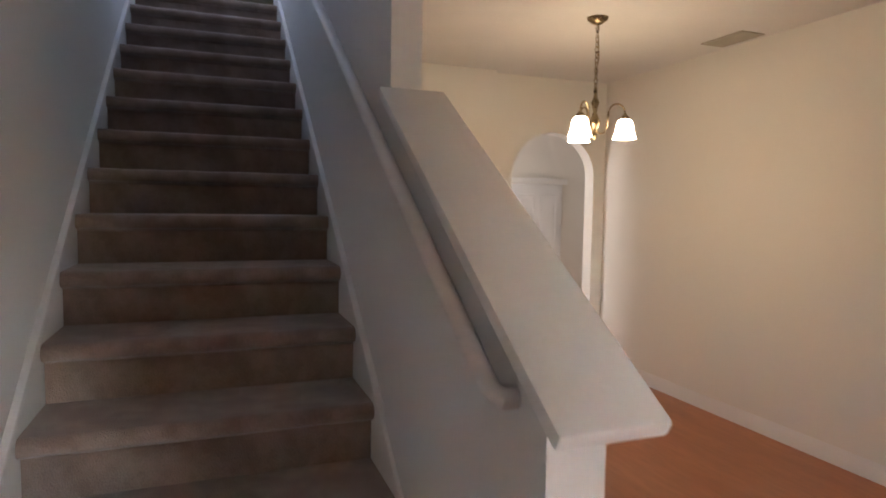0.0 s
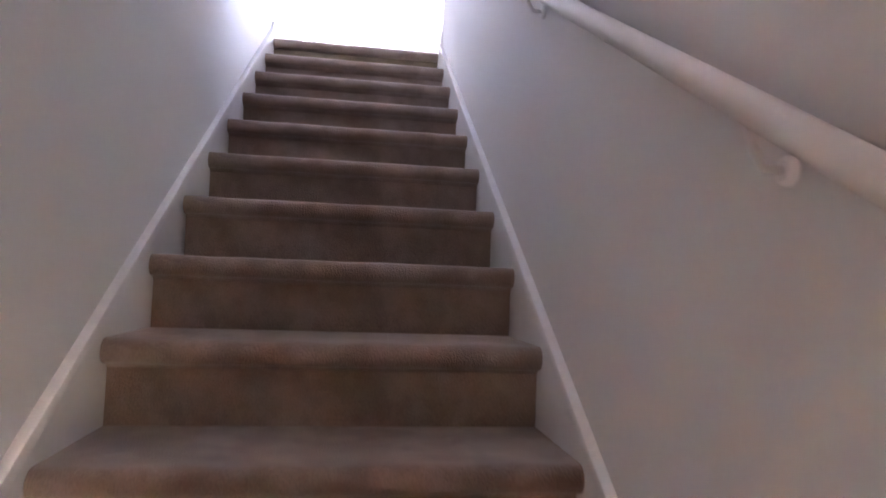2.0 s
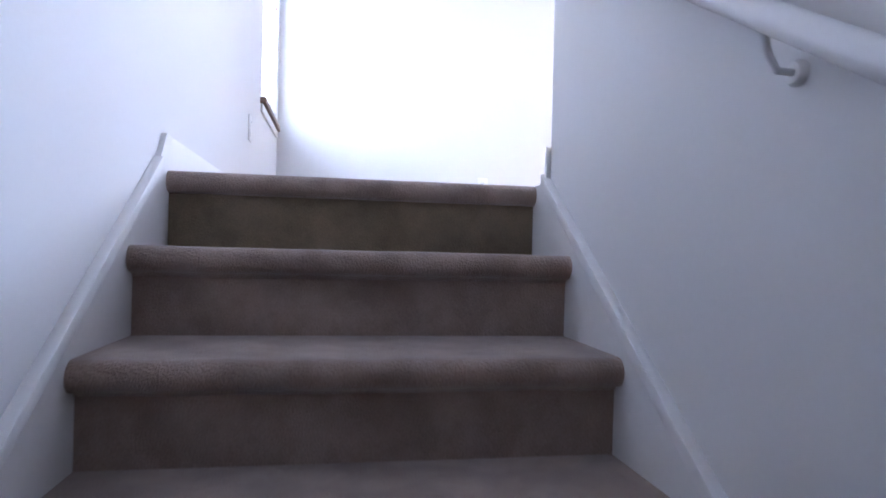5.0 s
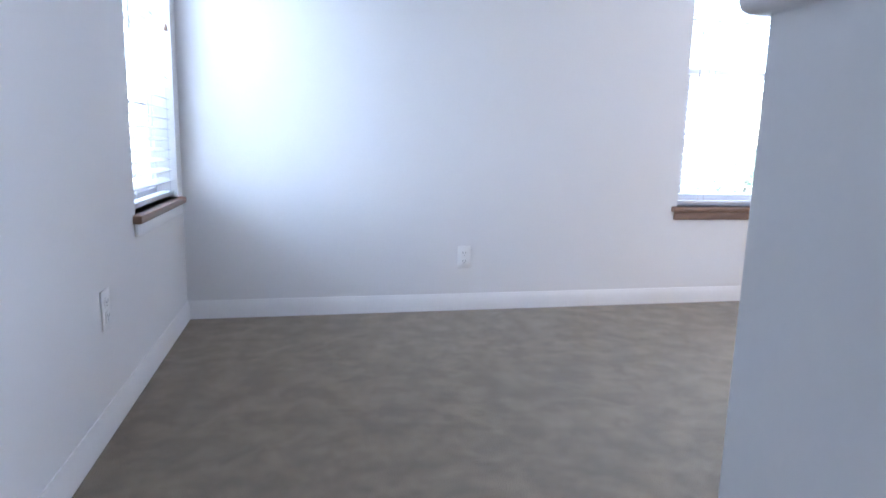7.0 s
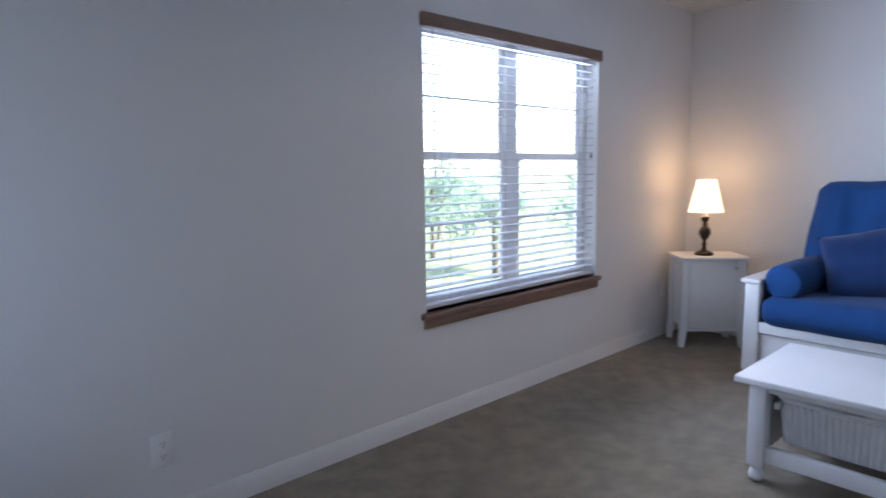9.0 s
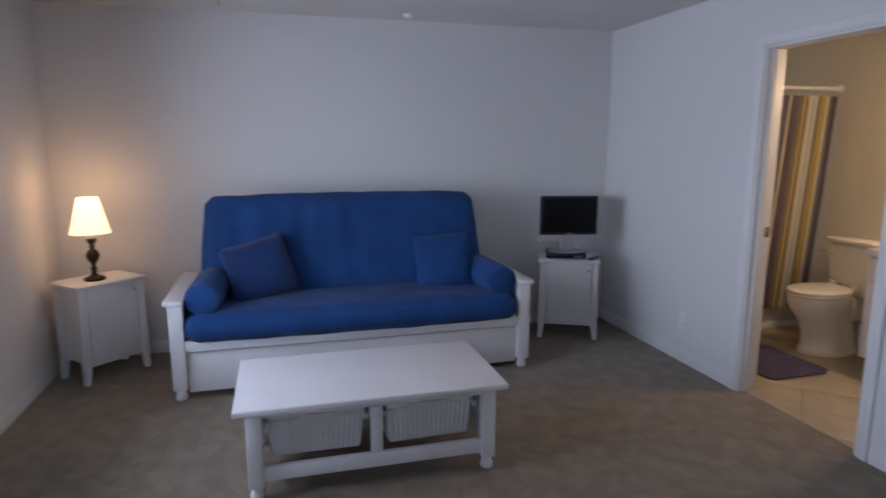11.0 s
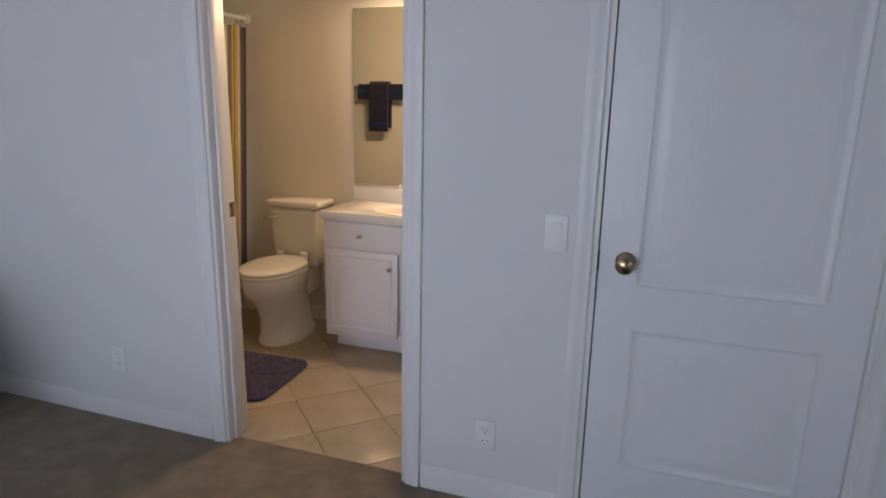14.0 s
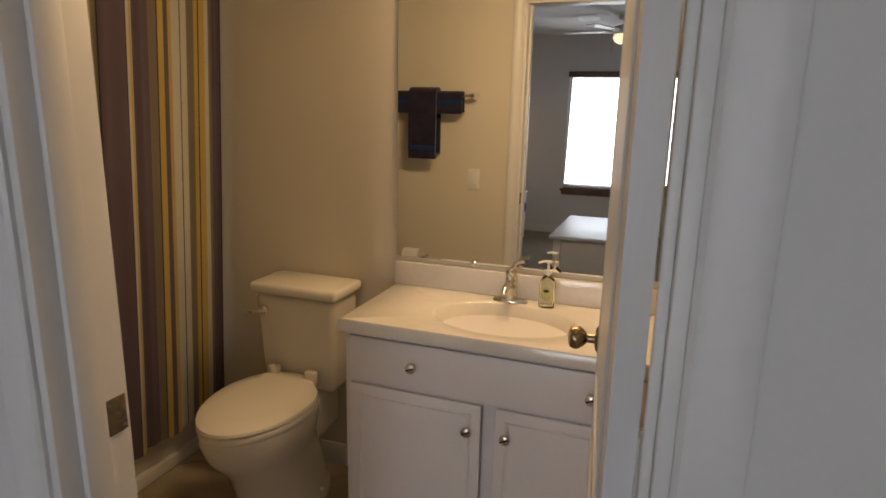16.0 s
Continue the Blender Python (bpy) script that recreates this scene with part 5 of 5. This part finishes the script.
mir = thing("wall_mirror", "large frameless wall mirror over the vanity", "mirror")
part("glass", moved(box(BATH_W + 0.01, -0.006, 0, 3.798, 0, 1.02), pose(0, BATH_S + 0.0085, 0.928, 0.15, 0, 0)), M_MIRROR, mir)
for x in (2.95, 3.50):
    part("clip", box(x - 0.01, BATH_S + 0.0105, 0.918, x + 0.01, BATH_S + 0.014, 0.938, 0.001), M_CHROME, mir)
bar = thing("vanity_light", "row of lit frosted globes over the mirror", "light")
part("backplate", box(2.96, BATH_S + 0.001, 2.06, 3.60, BATH_S + 0.03, 2.16, 0.006), M_NICKEL, bar)
for x in (3.06, 3.28, 3.50):
    part("globe", moved(lathe([(0.02, 0), (0.045, 0.02), (0.055, 0.05), (0.045, 0.085), (0, 0.10)], 22), Matrix.Translation((x, BATH_S + 0.03, 2.11)) @ pose(0, 0, 0, -90, 0, 0)), M_FROST, bar)
lamp("vanity_light_bulbs", "AREA", P_BATH, (1.0, 0.76, 0.50), look((3.28, BATH_S + 0.16, 2.11), (3.38, -1.95, 1.0)), 0.6, 0.1)

tub = thing("bathtub", "white bathtub behind the shower curtain", "bathtub")
part("apron", box(4.7, BATH_S + 0.002, 0, 4.74, Y_SB - 0.002, 0.40, 0.006), M_PORC, tub)
part("rim", join(box(4.7, BATH_S + 0.002, 0.40, 4.79, Y_SB - 0.002, 0.43, 0.01), box(5.61, BATH_S + 0.002, 0.40, BATH_E - 0.002, Y_SB - 0.002, 0.43, 0.01), box(4.79, BATH_S + 0.002, 0.40, 5.61, BATH_S + 0.10, 0.43, 0.01), box(4.79, Y_SB - 0.10, 0.40, 5.61, Y_SB - 0.002, 0.43, 0.01)), M_PORC, tub)
part("basin", join(box(4.745, BATH_S + 0.02, 0.06, 5.67, Y_SB - 0.02, 0.10), box(5.61, BATH_S + 0.02, 0.10, 5.67, Y_SB - 0.02, 0.40)), M_PORC, tub)
part("toe_trim", box(4.675, BATH_S + 0.002, 0, 4.699, Y_SB - 0.002, 0.055, 0.004), M_TRIM, tub)
sur = structure("tub_surround_edge", box(4.635, BATH_S, 0.0, 4.675, BATH_S + 0.008, 2.10, 0.003), M_PORC, "white edge strip of the tub surround", "trim")

rod = thing("curtain_rod", "white shower curtain rod with plastic rings", "rod")
part("pole", tube([(4.53, BATH_S + 0.002, 1.905), (4.53, Y_SB - 0.002, 1.905)], 0.0125, 14), M_PLATE, rod)
for y in (BATH_S + 0.002, Y_SB - 0.022):
    part("flange", moved(lathe([(0.03, 0), (0.028, 0.012), (0.016, 0.02)], 22), Matrix.Translation((4.53, y, 1.905)) @ pose(0, 0, 0, -90, 0, 0)), M_PLATE, rod)


def curtain():
    """A hung cloth in deep folds that gather towards the wall; u in its UV map is metres along the cloth."""
    th = thing("shower_curtain", "striped shower curtain in cream, yellow and plum", "curtain")
    bm = bmesh.new()
    uv = bm.loops.layers.uv.new("UVMap")
    y_a, y_b, nu, nz = BATH_S + 0.02, BATH_S + 0.98, 260, 30
    cols, u, last = [], 0.0, None
    for i in range(nu + 1):
        f = i / nu
        y = y_a + (y_b - y_a) * f
        col = []
        for j in range(nz + 1):
            h = j / nz
            amp = (0.016 + 0.006 * (1 - h)) * (0.7 + 0.3 * math.sin(f * 9 + 1))
            ph = f * 2 * math.pi * 5.5 + 0.6 * math.sin(f * 13) + 0.35 * (1 - h) * math.sin(f * 7)
            x = 4.515 + 0.10 * (1 - h) + amp * math.sin(ph) + 0.006 * math.sin(ph * 2.1 + 1)
            yy = y + 0.012 * math.cos(ph) + 0.03 * (1 - h) * f
            col.append((x, yy, 0.19 + (1.85 - 0.19) * h))
        if last:
            u += math.hypot(col[nz // 2][0] - last[nz // 2][0], col[nz // 2][1] - last[nz // 2][1])
        last = col
        cols.append(([bm.verts.new(p) for p in col], u))
    for (a, ua), (b, ub) in zip(cols, cols[1:]):
        for j in range(nz):
            fc = bm.faces.new((a[j], b[j], b[j + 1], a[j + 1]))
            for lp, uu in zip(fc.loops, (ua, ub, ub, ua)):
                lp[uv].uv = (uu, lp.vert.co.z)
    bmesh.ops.solidify(bm, geom=list(bm.faces), thickness=0.0015)
    part("cloth", smooth(bm), M_CURTAIN, th)
    for i in range(9):
        y = y_a + (y_b - y_a) * (i + 0.35) / 9
        part("ring", tube([(4.53 + 0.022 * math.cos(2 * math.pi * k / 20), y, 1.887 + 0.036 * math.sin(2 * math.pi * k / 20)) for k in range(21)], 0.003, 6), M_PLATE, th)
    return th


curtain()


def bath_mat():
    th = thing("bath_mat", "dark plum shaggy bath mat on the tiles", "mat", pose(4.03, -2.11, 0.0045, 0, 0, 2))
    w, d, r = 0.29, 0.25, 0.07
    k, ring = 8, []
    for cx, cy, a0 in ((w - r, d - r, 0), (-w + r, d - r, 90), (-w + r, -d + r, 180), (w - r, -d + r, 270)):
        ring += [(cx + r * math.cos(radians(a0 + 90 * i / k)), cy + r * math.sin(radians(a0 + 90 * i / k))) for i in range(k + 1)]
    bm = prism(ring, 0, 0.014, "z", 0.005)
    part("backing", bm, M_MAT, th)
    rng = random.Random(4)
    tufts = bmesh.new()
    for _ in range(2600):
        x, y = rng.uniform(-w + 0.012, w - 0.012), rng.uniform(-d + 0.012, d - 0.012)
        if math.hypot(max(0, abs(x) - w + r), max(0, abs(y) - d + r)) > r - 0.01:
            continue
        a, s, h = rng.uniform(0, 6.28), rng.uniform(0.004, 0.007), rng.uniform(0.003, 0.006)
        c = Vector((x, y, 0.0135))
        p = [c + Vector((s * math.cos(a + i * 2.094), s * math.sin(a + i * 2.094), 0)) for i in range(3)]
        t = tufts.verts.new(c + Vector((rng.uniform(-0.006, 0.006), rng.uniform(-0.006, 0.006), h)))
        b = [tufts.verts.new(q) for q in p]
        for i in range(3):
            tufts.faces.new((b[i], b[(i + 1) % 3], t))
    tagged(part("fluff", tufts, M_MAT, th), "", "", "", "stuff")
    return th


bath_mat()

TBX, TBZ = 4.19, 1.545
tbar = thing("towel_bar", "chrome and glass towel bar on the bathroom wall", "towel bar")
part("bar", tube([(TBX - 0.26, Y_SB - 0.06, TBZ), (TBX + 0.26, Y_SB - 0.06, TBZ)], 0.008, 12), M_CHROME, tbar)
for s in (-1, 1):
    part("post", tube([(TBX + s * 0.26, Y_SB - 0.001, TBZ), (TBX + s * 0.26, Y_SB - 0.075, TBZ)], [0.024, 0.012], 14), M_CHROME, tbar)


def towel(label, x, w, drop, off):
    """A folded towel over the bar."""
    th = thing("hand_towel", label, "towel", None, "towels on the bar")
    y = Y_SB - 0.06
    t = 0.010 + off
    out = [(y - t, TBZ - drop), (y - t - 0.004, TBZ - drop * 0.5), (y - t, TBZ - 0.01)]
    out += [(y - t * math.cos(a), TBZ + t * math.sin(a)) for a in [radians(d) for d in range(15, 180, 15)]]
    out += [(y + t, TBZ - 0.01), (y + t, TBZ - drop * 0.92)]
    inn = [(y + 0.009 + off * 0.6, TBZ - drop * 0.92), (y + 0.009 + off * 0.6, TBZ)] + [(y - (0.009 + off * 0.6) * math.cos(a), TBZ + (0.009 + off * 0.6) * math.sin(a)) for a in [radians(d) for d in range(165, 0, -15)]] + [(y - 0.009 - off * 0.6, TBZ), (y - 0.009 - off * 0.6, TBZ - drop)]
    bm = prism(out + inn, x - w / 2, x + w / 2, "x")
    for v in bm.verts:
        v.co.y += 0.004 * noise.noise(v.co * 8)
    part("cloth", smooth(bm), M_TOWEL, th)
    part("border", box(x - w / 2 - 0.001, y - t - 0.0065, TBZ - drop + 0.05, x + w / 2 + 0.001, y - t - 0.0035, TBZ - drop + 0.075), M_NAVY, th)
    return th


towel("dark plum bath towel folded over the bar", TBX + 0.005, 0.42, 0.10, 0.014)
towel("narrow dark plum hand towel hung over the larger one", TBX + 0.025, 0.165, 0.355, 0.034)

tp = thing("paper_holder", "chrome toilet paper holder with a white roll", "paper holder")
for s in (-1, 1):
    part("post", tube([(4.28 + s * 0.075, Y_SB - 0.001, 0.60), (4.28 + s * 0.075, Y_SB - 0.075, 0.60)], 0.009, 10), M_CHROME, tp)
part("roller", tube([(4.21, Y_SB - 0.068, 0.60), (4.35, Y_SB - 0.068, 0.60)], 0.008, 10), M_CHROME, tp)
part("paper_roll", moved(lathe([(0.02, -0.05), (0.052, -0.05), (0.052, 0.05), (0.02, 0.05)], 26), pose(4.28, Y_SB - 0.068, 0.60, 0, 90, 0)), M_PLATE, tp, "white paper roll")


# ---- dining room ----
def chandelier(m, drop):
    """Hung from the ceiling at the origin; arms curl out to bell shades that open downwards."""
    th = thing("chandelier", "antique bronze chandelier with lit bell shades", "chandelier", m)
    part("canopy", lathe([(0.012, -0.045), (0.035, -0.035), (0.062, -0.014), (0.066, 0)], 28), M_BRASS, th)
    n = int((drop - 0.28) / 0.032)
    link = None
    for i in range(n):
        z = -0.05 - i * 0.032
        bm = tube([(0.011 * math.cos(2 * math.pi * k / 14), 0, z - 0.016 + 0.021 * math.sin(2 * math.pi * k / 14)) for k in range(15)], 0.0028, 6)
        part("chain_link", moved(bm, pose(0, 0, 0, 0, 0, 90 * (i % 2))), M_BRASS, th)
    part("cord", tube([(0.004, 0.003, -0.04), (0.012, -0.006, -drop * 0.35), (-0.006, 0.008, -drop * 0.55), (0.004, 0, -drop + 0.25)], 0.0035, 6), M_BRASS, th)
    t = -drop
    part("column", lathe([(0.0, t - 0.05), (0.014, t - 0.035), (0.020, t - 0.02), (0.012, t), (0.026, t + 0.03), (0.036, t + 0.06), (0.024, t + 0.09), (0.012, t + 0.12), (0.016, t + 0.15), (0.026, t + 0.18), (0.014, t + 0.21), (0.008, t + 0.25), (0.012, t + 0.27), (0, t + 0.28)], 24), M_BRASS, th)
    for a in (-32, 88, 208):
        pts = [(0.015, 0, t + 0.005), (0.045, 0, t - 0.012), (0.075, 0, t - 0.005), (0.092, 0, t + 0.03), (0.100, 0, t + 0.08)]
        pts += [(0.165 - 0.063 * math.cos(f), 0, t + 0.11 + 0.062 * math.sin(f)) for f in [math.pi * k / 12 for k in range(1, 12)]]
        pts += [(0.229, 0, t + 0.105)]
        pts = [(0.8 * x, y, z) for x, y, z in pts]
        arm = part("arm", moved(tube(pts, 0.006, 9), pose(0, 0, 0, 0, 0, a)), M_BRASS, th)
        ex, ez = pts[-1][0], pts[-1][2]
        part("shade_holder", moved(lathe([(0.03, ez - 0.03), (0.024, ez - 0.012), (0.012, ez), (0.008, ez + 0.008)], 20), pose(0, 0, 0, 0, 0, a) @ pose(ex, 0, 0)), M_BRASS, arm)
        part("shade", moved(lathe([(0.074, ez - 0.150), (0.069, ez - 0.140), (0.060, ez - 0.115), (0.054, ez - 0.085), (0.050, ez - 0.055), (0.040, ez - 0.036), (0.028, ez - 0.028)], 26), pose(0, 0, 0, 0, 0, a) @ pose(ex, 0, 0)), M_FROST, arm, "lit frosted glass bell shade")
    return th


chandelier(pose(2.73, -1.63, Z_LOWCEIL), 0.70)
lamp("chandelier_bulbs", "POINT", P_CHAND, (1.0, 0.75, 0.46), pose(2.73, -1.63, Z_LOWCEIL - 0.87), 0.16)

hd = thing("door_3", "white panelled hall door with a pale head trim", "door", pose(3.72, 1.498, Z_LOW, 0, 0, 0), "", "structure")
part("leaf", box(0.0, -0.035, 0.01, 0.70, -0.001, 1.80, 0.003), M_DOOR, hd)
part("head_trim", box(-0.06, -0.05, 1.80, 0.76, -0.001, 1.87, 0.006), M_TRIM, hd)
for xa in (0.09, 0.39):
    for za, zb in ((0.15, 0.75), (0.86, 1.68)):
        bm = raised_panel(xa, xa + 0.23, za, zb)
        part("panel", moved(bm, pose(0, -0.0352, 0)), M_DOOR, hd)
knob_set(hd, 0.06, 0.92, -0.035, 1)

# ---- outside ----
structure("ground", join(box(-400, 17.0, Z_LOW - 0.35, 400, 400, Z_LOW - 0.15), box(17.5, 5.5, Z_LOW - 0.35, 400, 17.0, Z_LOW - 0.15), box(-400, 5.5, Z_LOW - 0.35, -60, 17.0, Z_LOW - 0.15)), M_GRASS, "green lawn reaching the horizon", "ground")
structure("ground_near", join(box(-400, Y_N + 0.3, Z_LOW - 0.35, 400, 5.5, Z_LOW - 0.15), box(-400, -400, Z_LOW - 0.35, -0.4, Y_N + 0.3, Z_LOW - 0.15), box(-0.4, -400, Z_LOW - 0.35, 400, ENTRY_S - 0.3, Z_LOW - 0.15), box(5.8, ENTRY_S - 0.3, Z_LOW - 0.35, 400, Y_N + 0.3, Z_LOW - 0.15)), M_GRASS, "green lawn round the house", "ground")
structure("road", box(-60, 5.5, Z_LOW - 0.35, 17.5, 17.0, Z_LOW - 0.19), M_ROAD, "pale concrete street beside the lawn", "road")


def tree(m, h, seed, label):
    th = thing("tree", label, "tree", m, "trees across the street")
    rng = random.Random(seed)
    wood = tube([(0, 0, 0), (0.05, 0.02, h * 0.2), (-0.04, 0.05, h * 0.45), (0.02, 0, h * 0.7)], [0.16, 0.13, 0.10, 0.05], 9)
    for i in range(7):
        a, z, l = rng.uniform(0, 6.28), h * rng.uniform(0.32, 0.6), h * rng.uniform(0.2, 0.32)
        wood = join(wood, tube([(0, 0, z), (l * 0.5 * math.cos(a), l * 0.5 * math.sin(a), z + l * 0.35), (l * math.cos(a), l * math.sin(a), z + l * 0.8)], [0.06, 0.04, 0.015], 6))
    part("trunk", wood, M_BARK, th)
    verts, faces = [], []
    centres = [Vector((rng.gauss(0, h * 0.17), rng.gauss(0, h * 0.17), h * rng.uniform(0.42, 0.95))) for _ in range(16)]
    for c in centres:
        r = h * rng.uniform(0.09, 0.17)
        for _ in range(160):
            d = Vector((rng.gauss(0, 1), rng.gauss(0, 1), rng.gauss(0, 0.8))).normalized() * r * rng.uniform(0.55, 1.05)
            p, s = c + d, rng.uniform(0.05, 0.11)
            u = Vector((rng.gauss(0, 1), rng.gauss(0, 1), rng.gauss(0, 1))).normalized()
            w = u.cross(Vector((rng.gauss(0, 1), rng.gauss(0, 1), rng.gauss(0, 1)))).normalized()
            k = len(verts)
            verts += [p - u * s, p + w * s * 0.5, p + u * s, p - w * s * 0.5]
            faces.append((k, k + 1, k + 2, k + 3))
    me = bpy.data.meshes.new("crown")
    me.from_pydata(verts, [], faces)
    me.materials.append(M_LEAF)
    crown = new("crown", me)
    crown.parent = th
    tagged(crown, "", "", "", "stuff")
    return th


spots = ((18.3, 10.8, 5.2, 9), (22.0, 14.2, 5.6, 10), (26.0, 11.0, 5.4, 11), (20.0, 17.8, 4.8, 12), (31.0, 15.5, 6.2, 13), (2.0, 18, 4.2, 0), (5.5, 21, 5.0, 1), (9.0, 19, 4.0, 2), (13, 23, 5.5, 3), (17, 20, 4.5, 4), (22, 24, 5.2, 5), (-3, 24, 5.0, 6), (7.0, 30, 6.0, 7), (28, 30, 6.0, 8))
for x, y, h, sd in spots:
    tree(pose(x, y, Z_LOW - 0.16), h, sd, "leafy green tree on the lawn across the street")


# ---- bathroom floor, laid diagonally ----
def clip(poly, axis, limit, keep_above):
    out = []
    for p, q in zip(poly, poly[1:] + poly[:1]):
        a, b = (p[axis] - limit) * (1 if keep_above else -1), (q[axis] - limit) * (1 if keep_above else -1)
        if a >= 0:
            out.append(p)
        if a * b < 0:
            f = a / (a - b)
            out.append((p[0] + (q[0] - p[0]) * f, p[1] + (q[1] - p[1]) * f))
    return out


FY = Y_S - 0.047
bath_floor = structure("floor_bath", box(BATH_W, BATH_S, Z_LOWCEIL + 0.02, BATH_E, FY, -0.0035), M_GROUT, "beige ceramic tile floor laid on the diagonal", "floor")
side, gap = 0.33, 0.004
c45 = math.sqrt(0.5)
for i in range(-12, 13):
    for j in range(-12, 13):
        u, v = i * side, j * side
        cx, cy = 3.6 + (u - v) * c45, -2.2 + (u + v) * c45
        if not (BATH_W - 0.3 < cx < 5.1 and BATH_S - 0.3 < cy < FY + 0.3):
            continue
        h = (side - gap) / 2
        poly = [(cx + (a - b) * c45, cy + (a + b) * c45) for a, b in ((-h, -h), (h, -h), (h, h), (-h, h))]
        for axis, limit, above in ((0, BATH_W + 0.001, True), (0, 4.674, False), (1, BATH_S + 0.001, True), (1, FY - 0.002, False)):
            poly = clip(poly, axis, limit, above) if len(poly) > 2 else poly
        if len(poly) < 3:
            continue
        area = 0.5 * abs(sum(p[0] * q[1] - q[0] * p[1] for p, q in zip(poly, poly[1:] + poly[:1])))
        if area < 0.0008:
            continue
        part("tile", prism([(x - cx, y - cy) for x, y in poly], -0.0034, 0.0, "z", 0.0012), M_TILE, bath_floor, "", pose(cx, cy, 0))
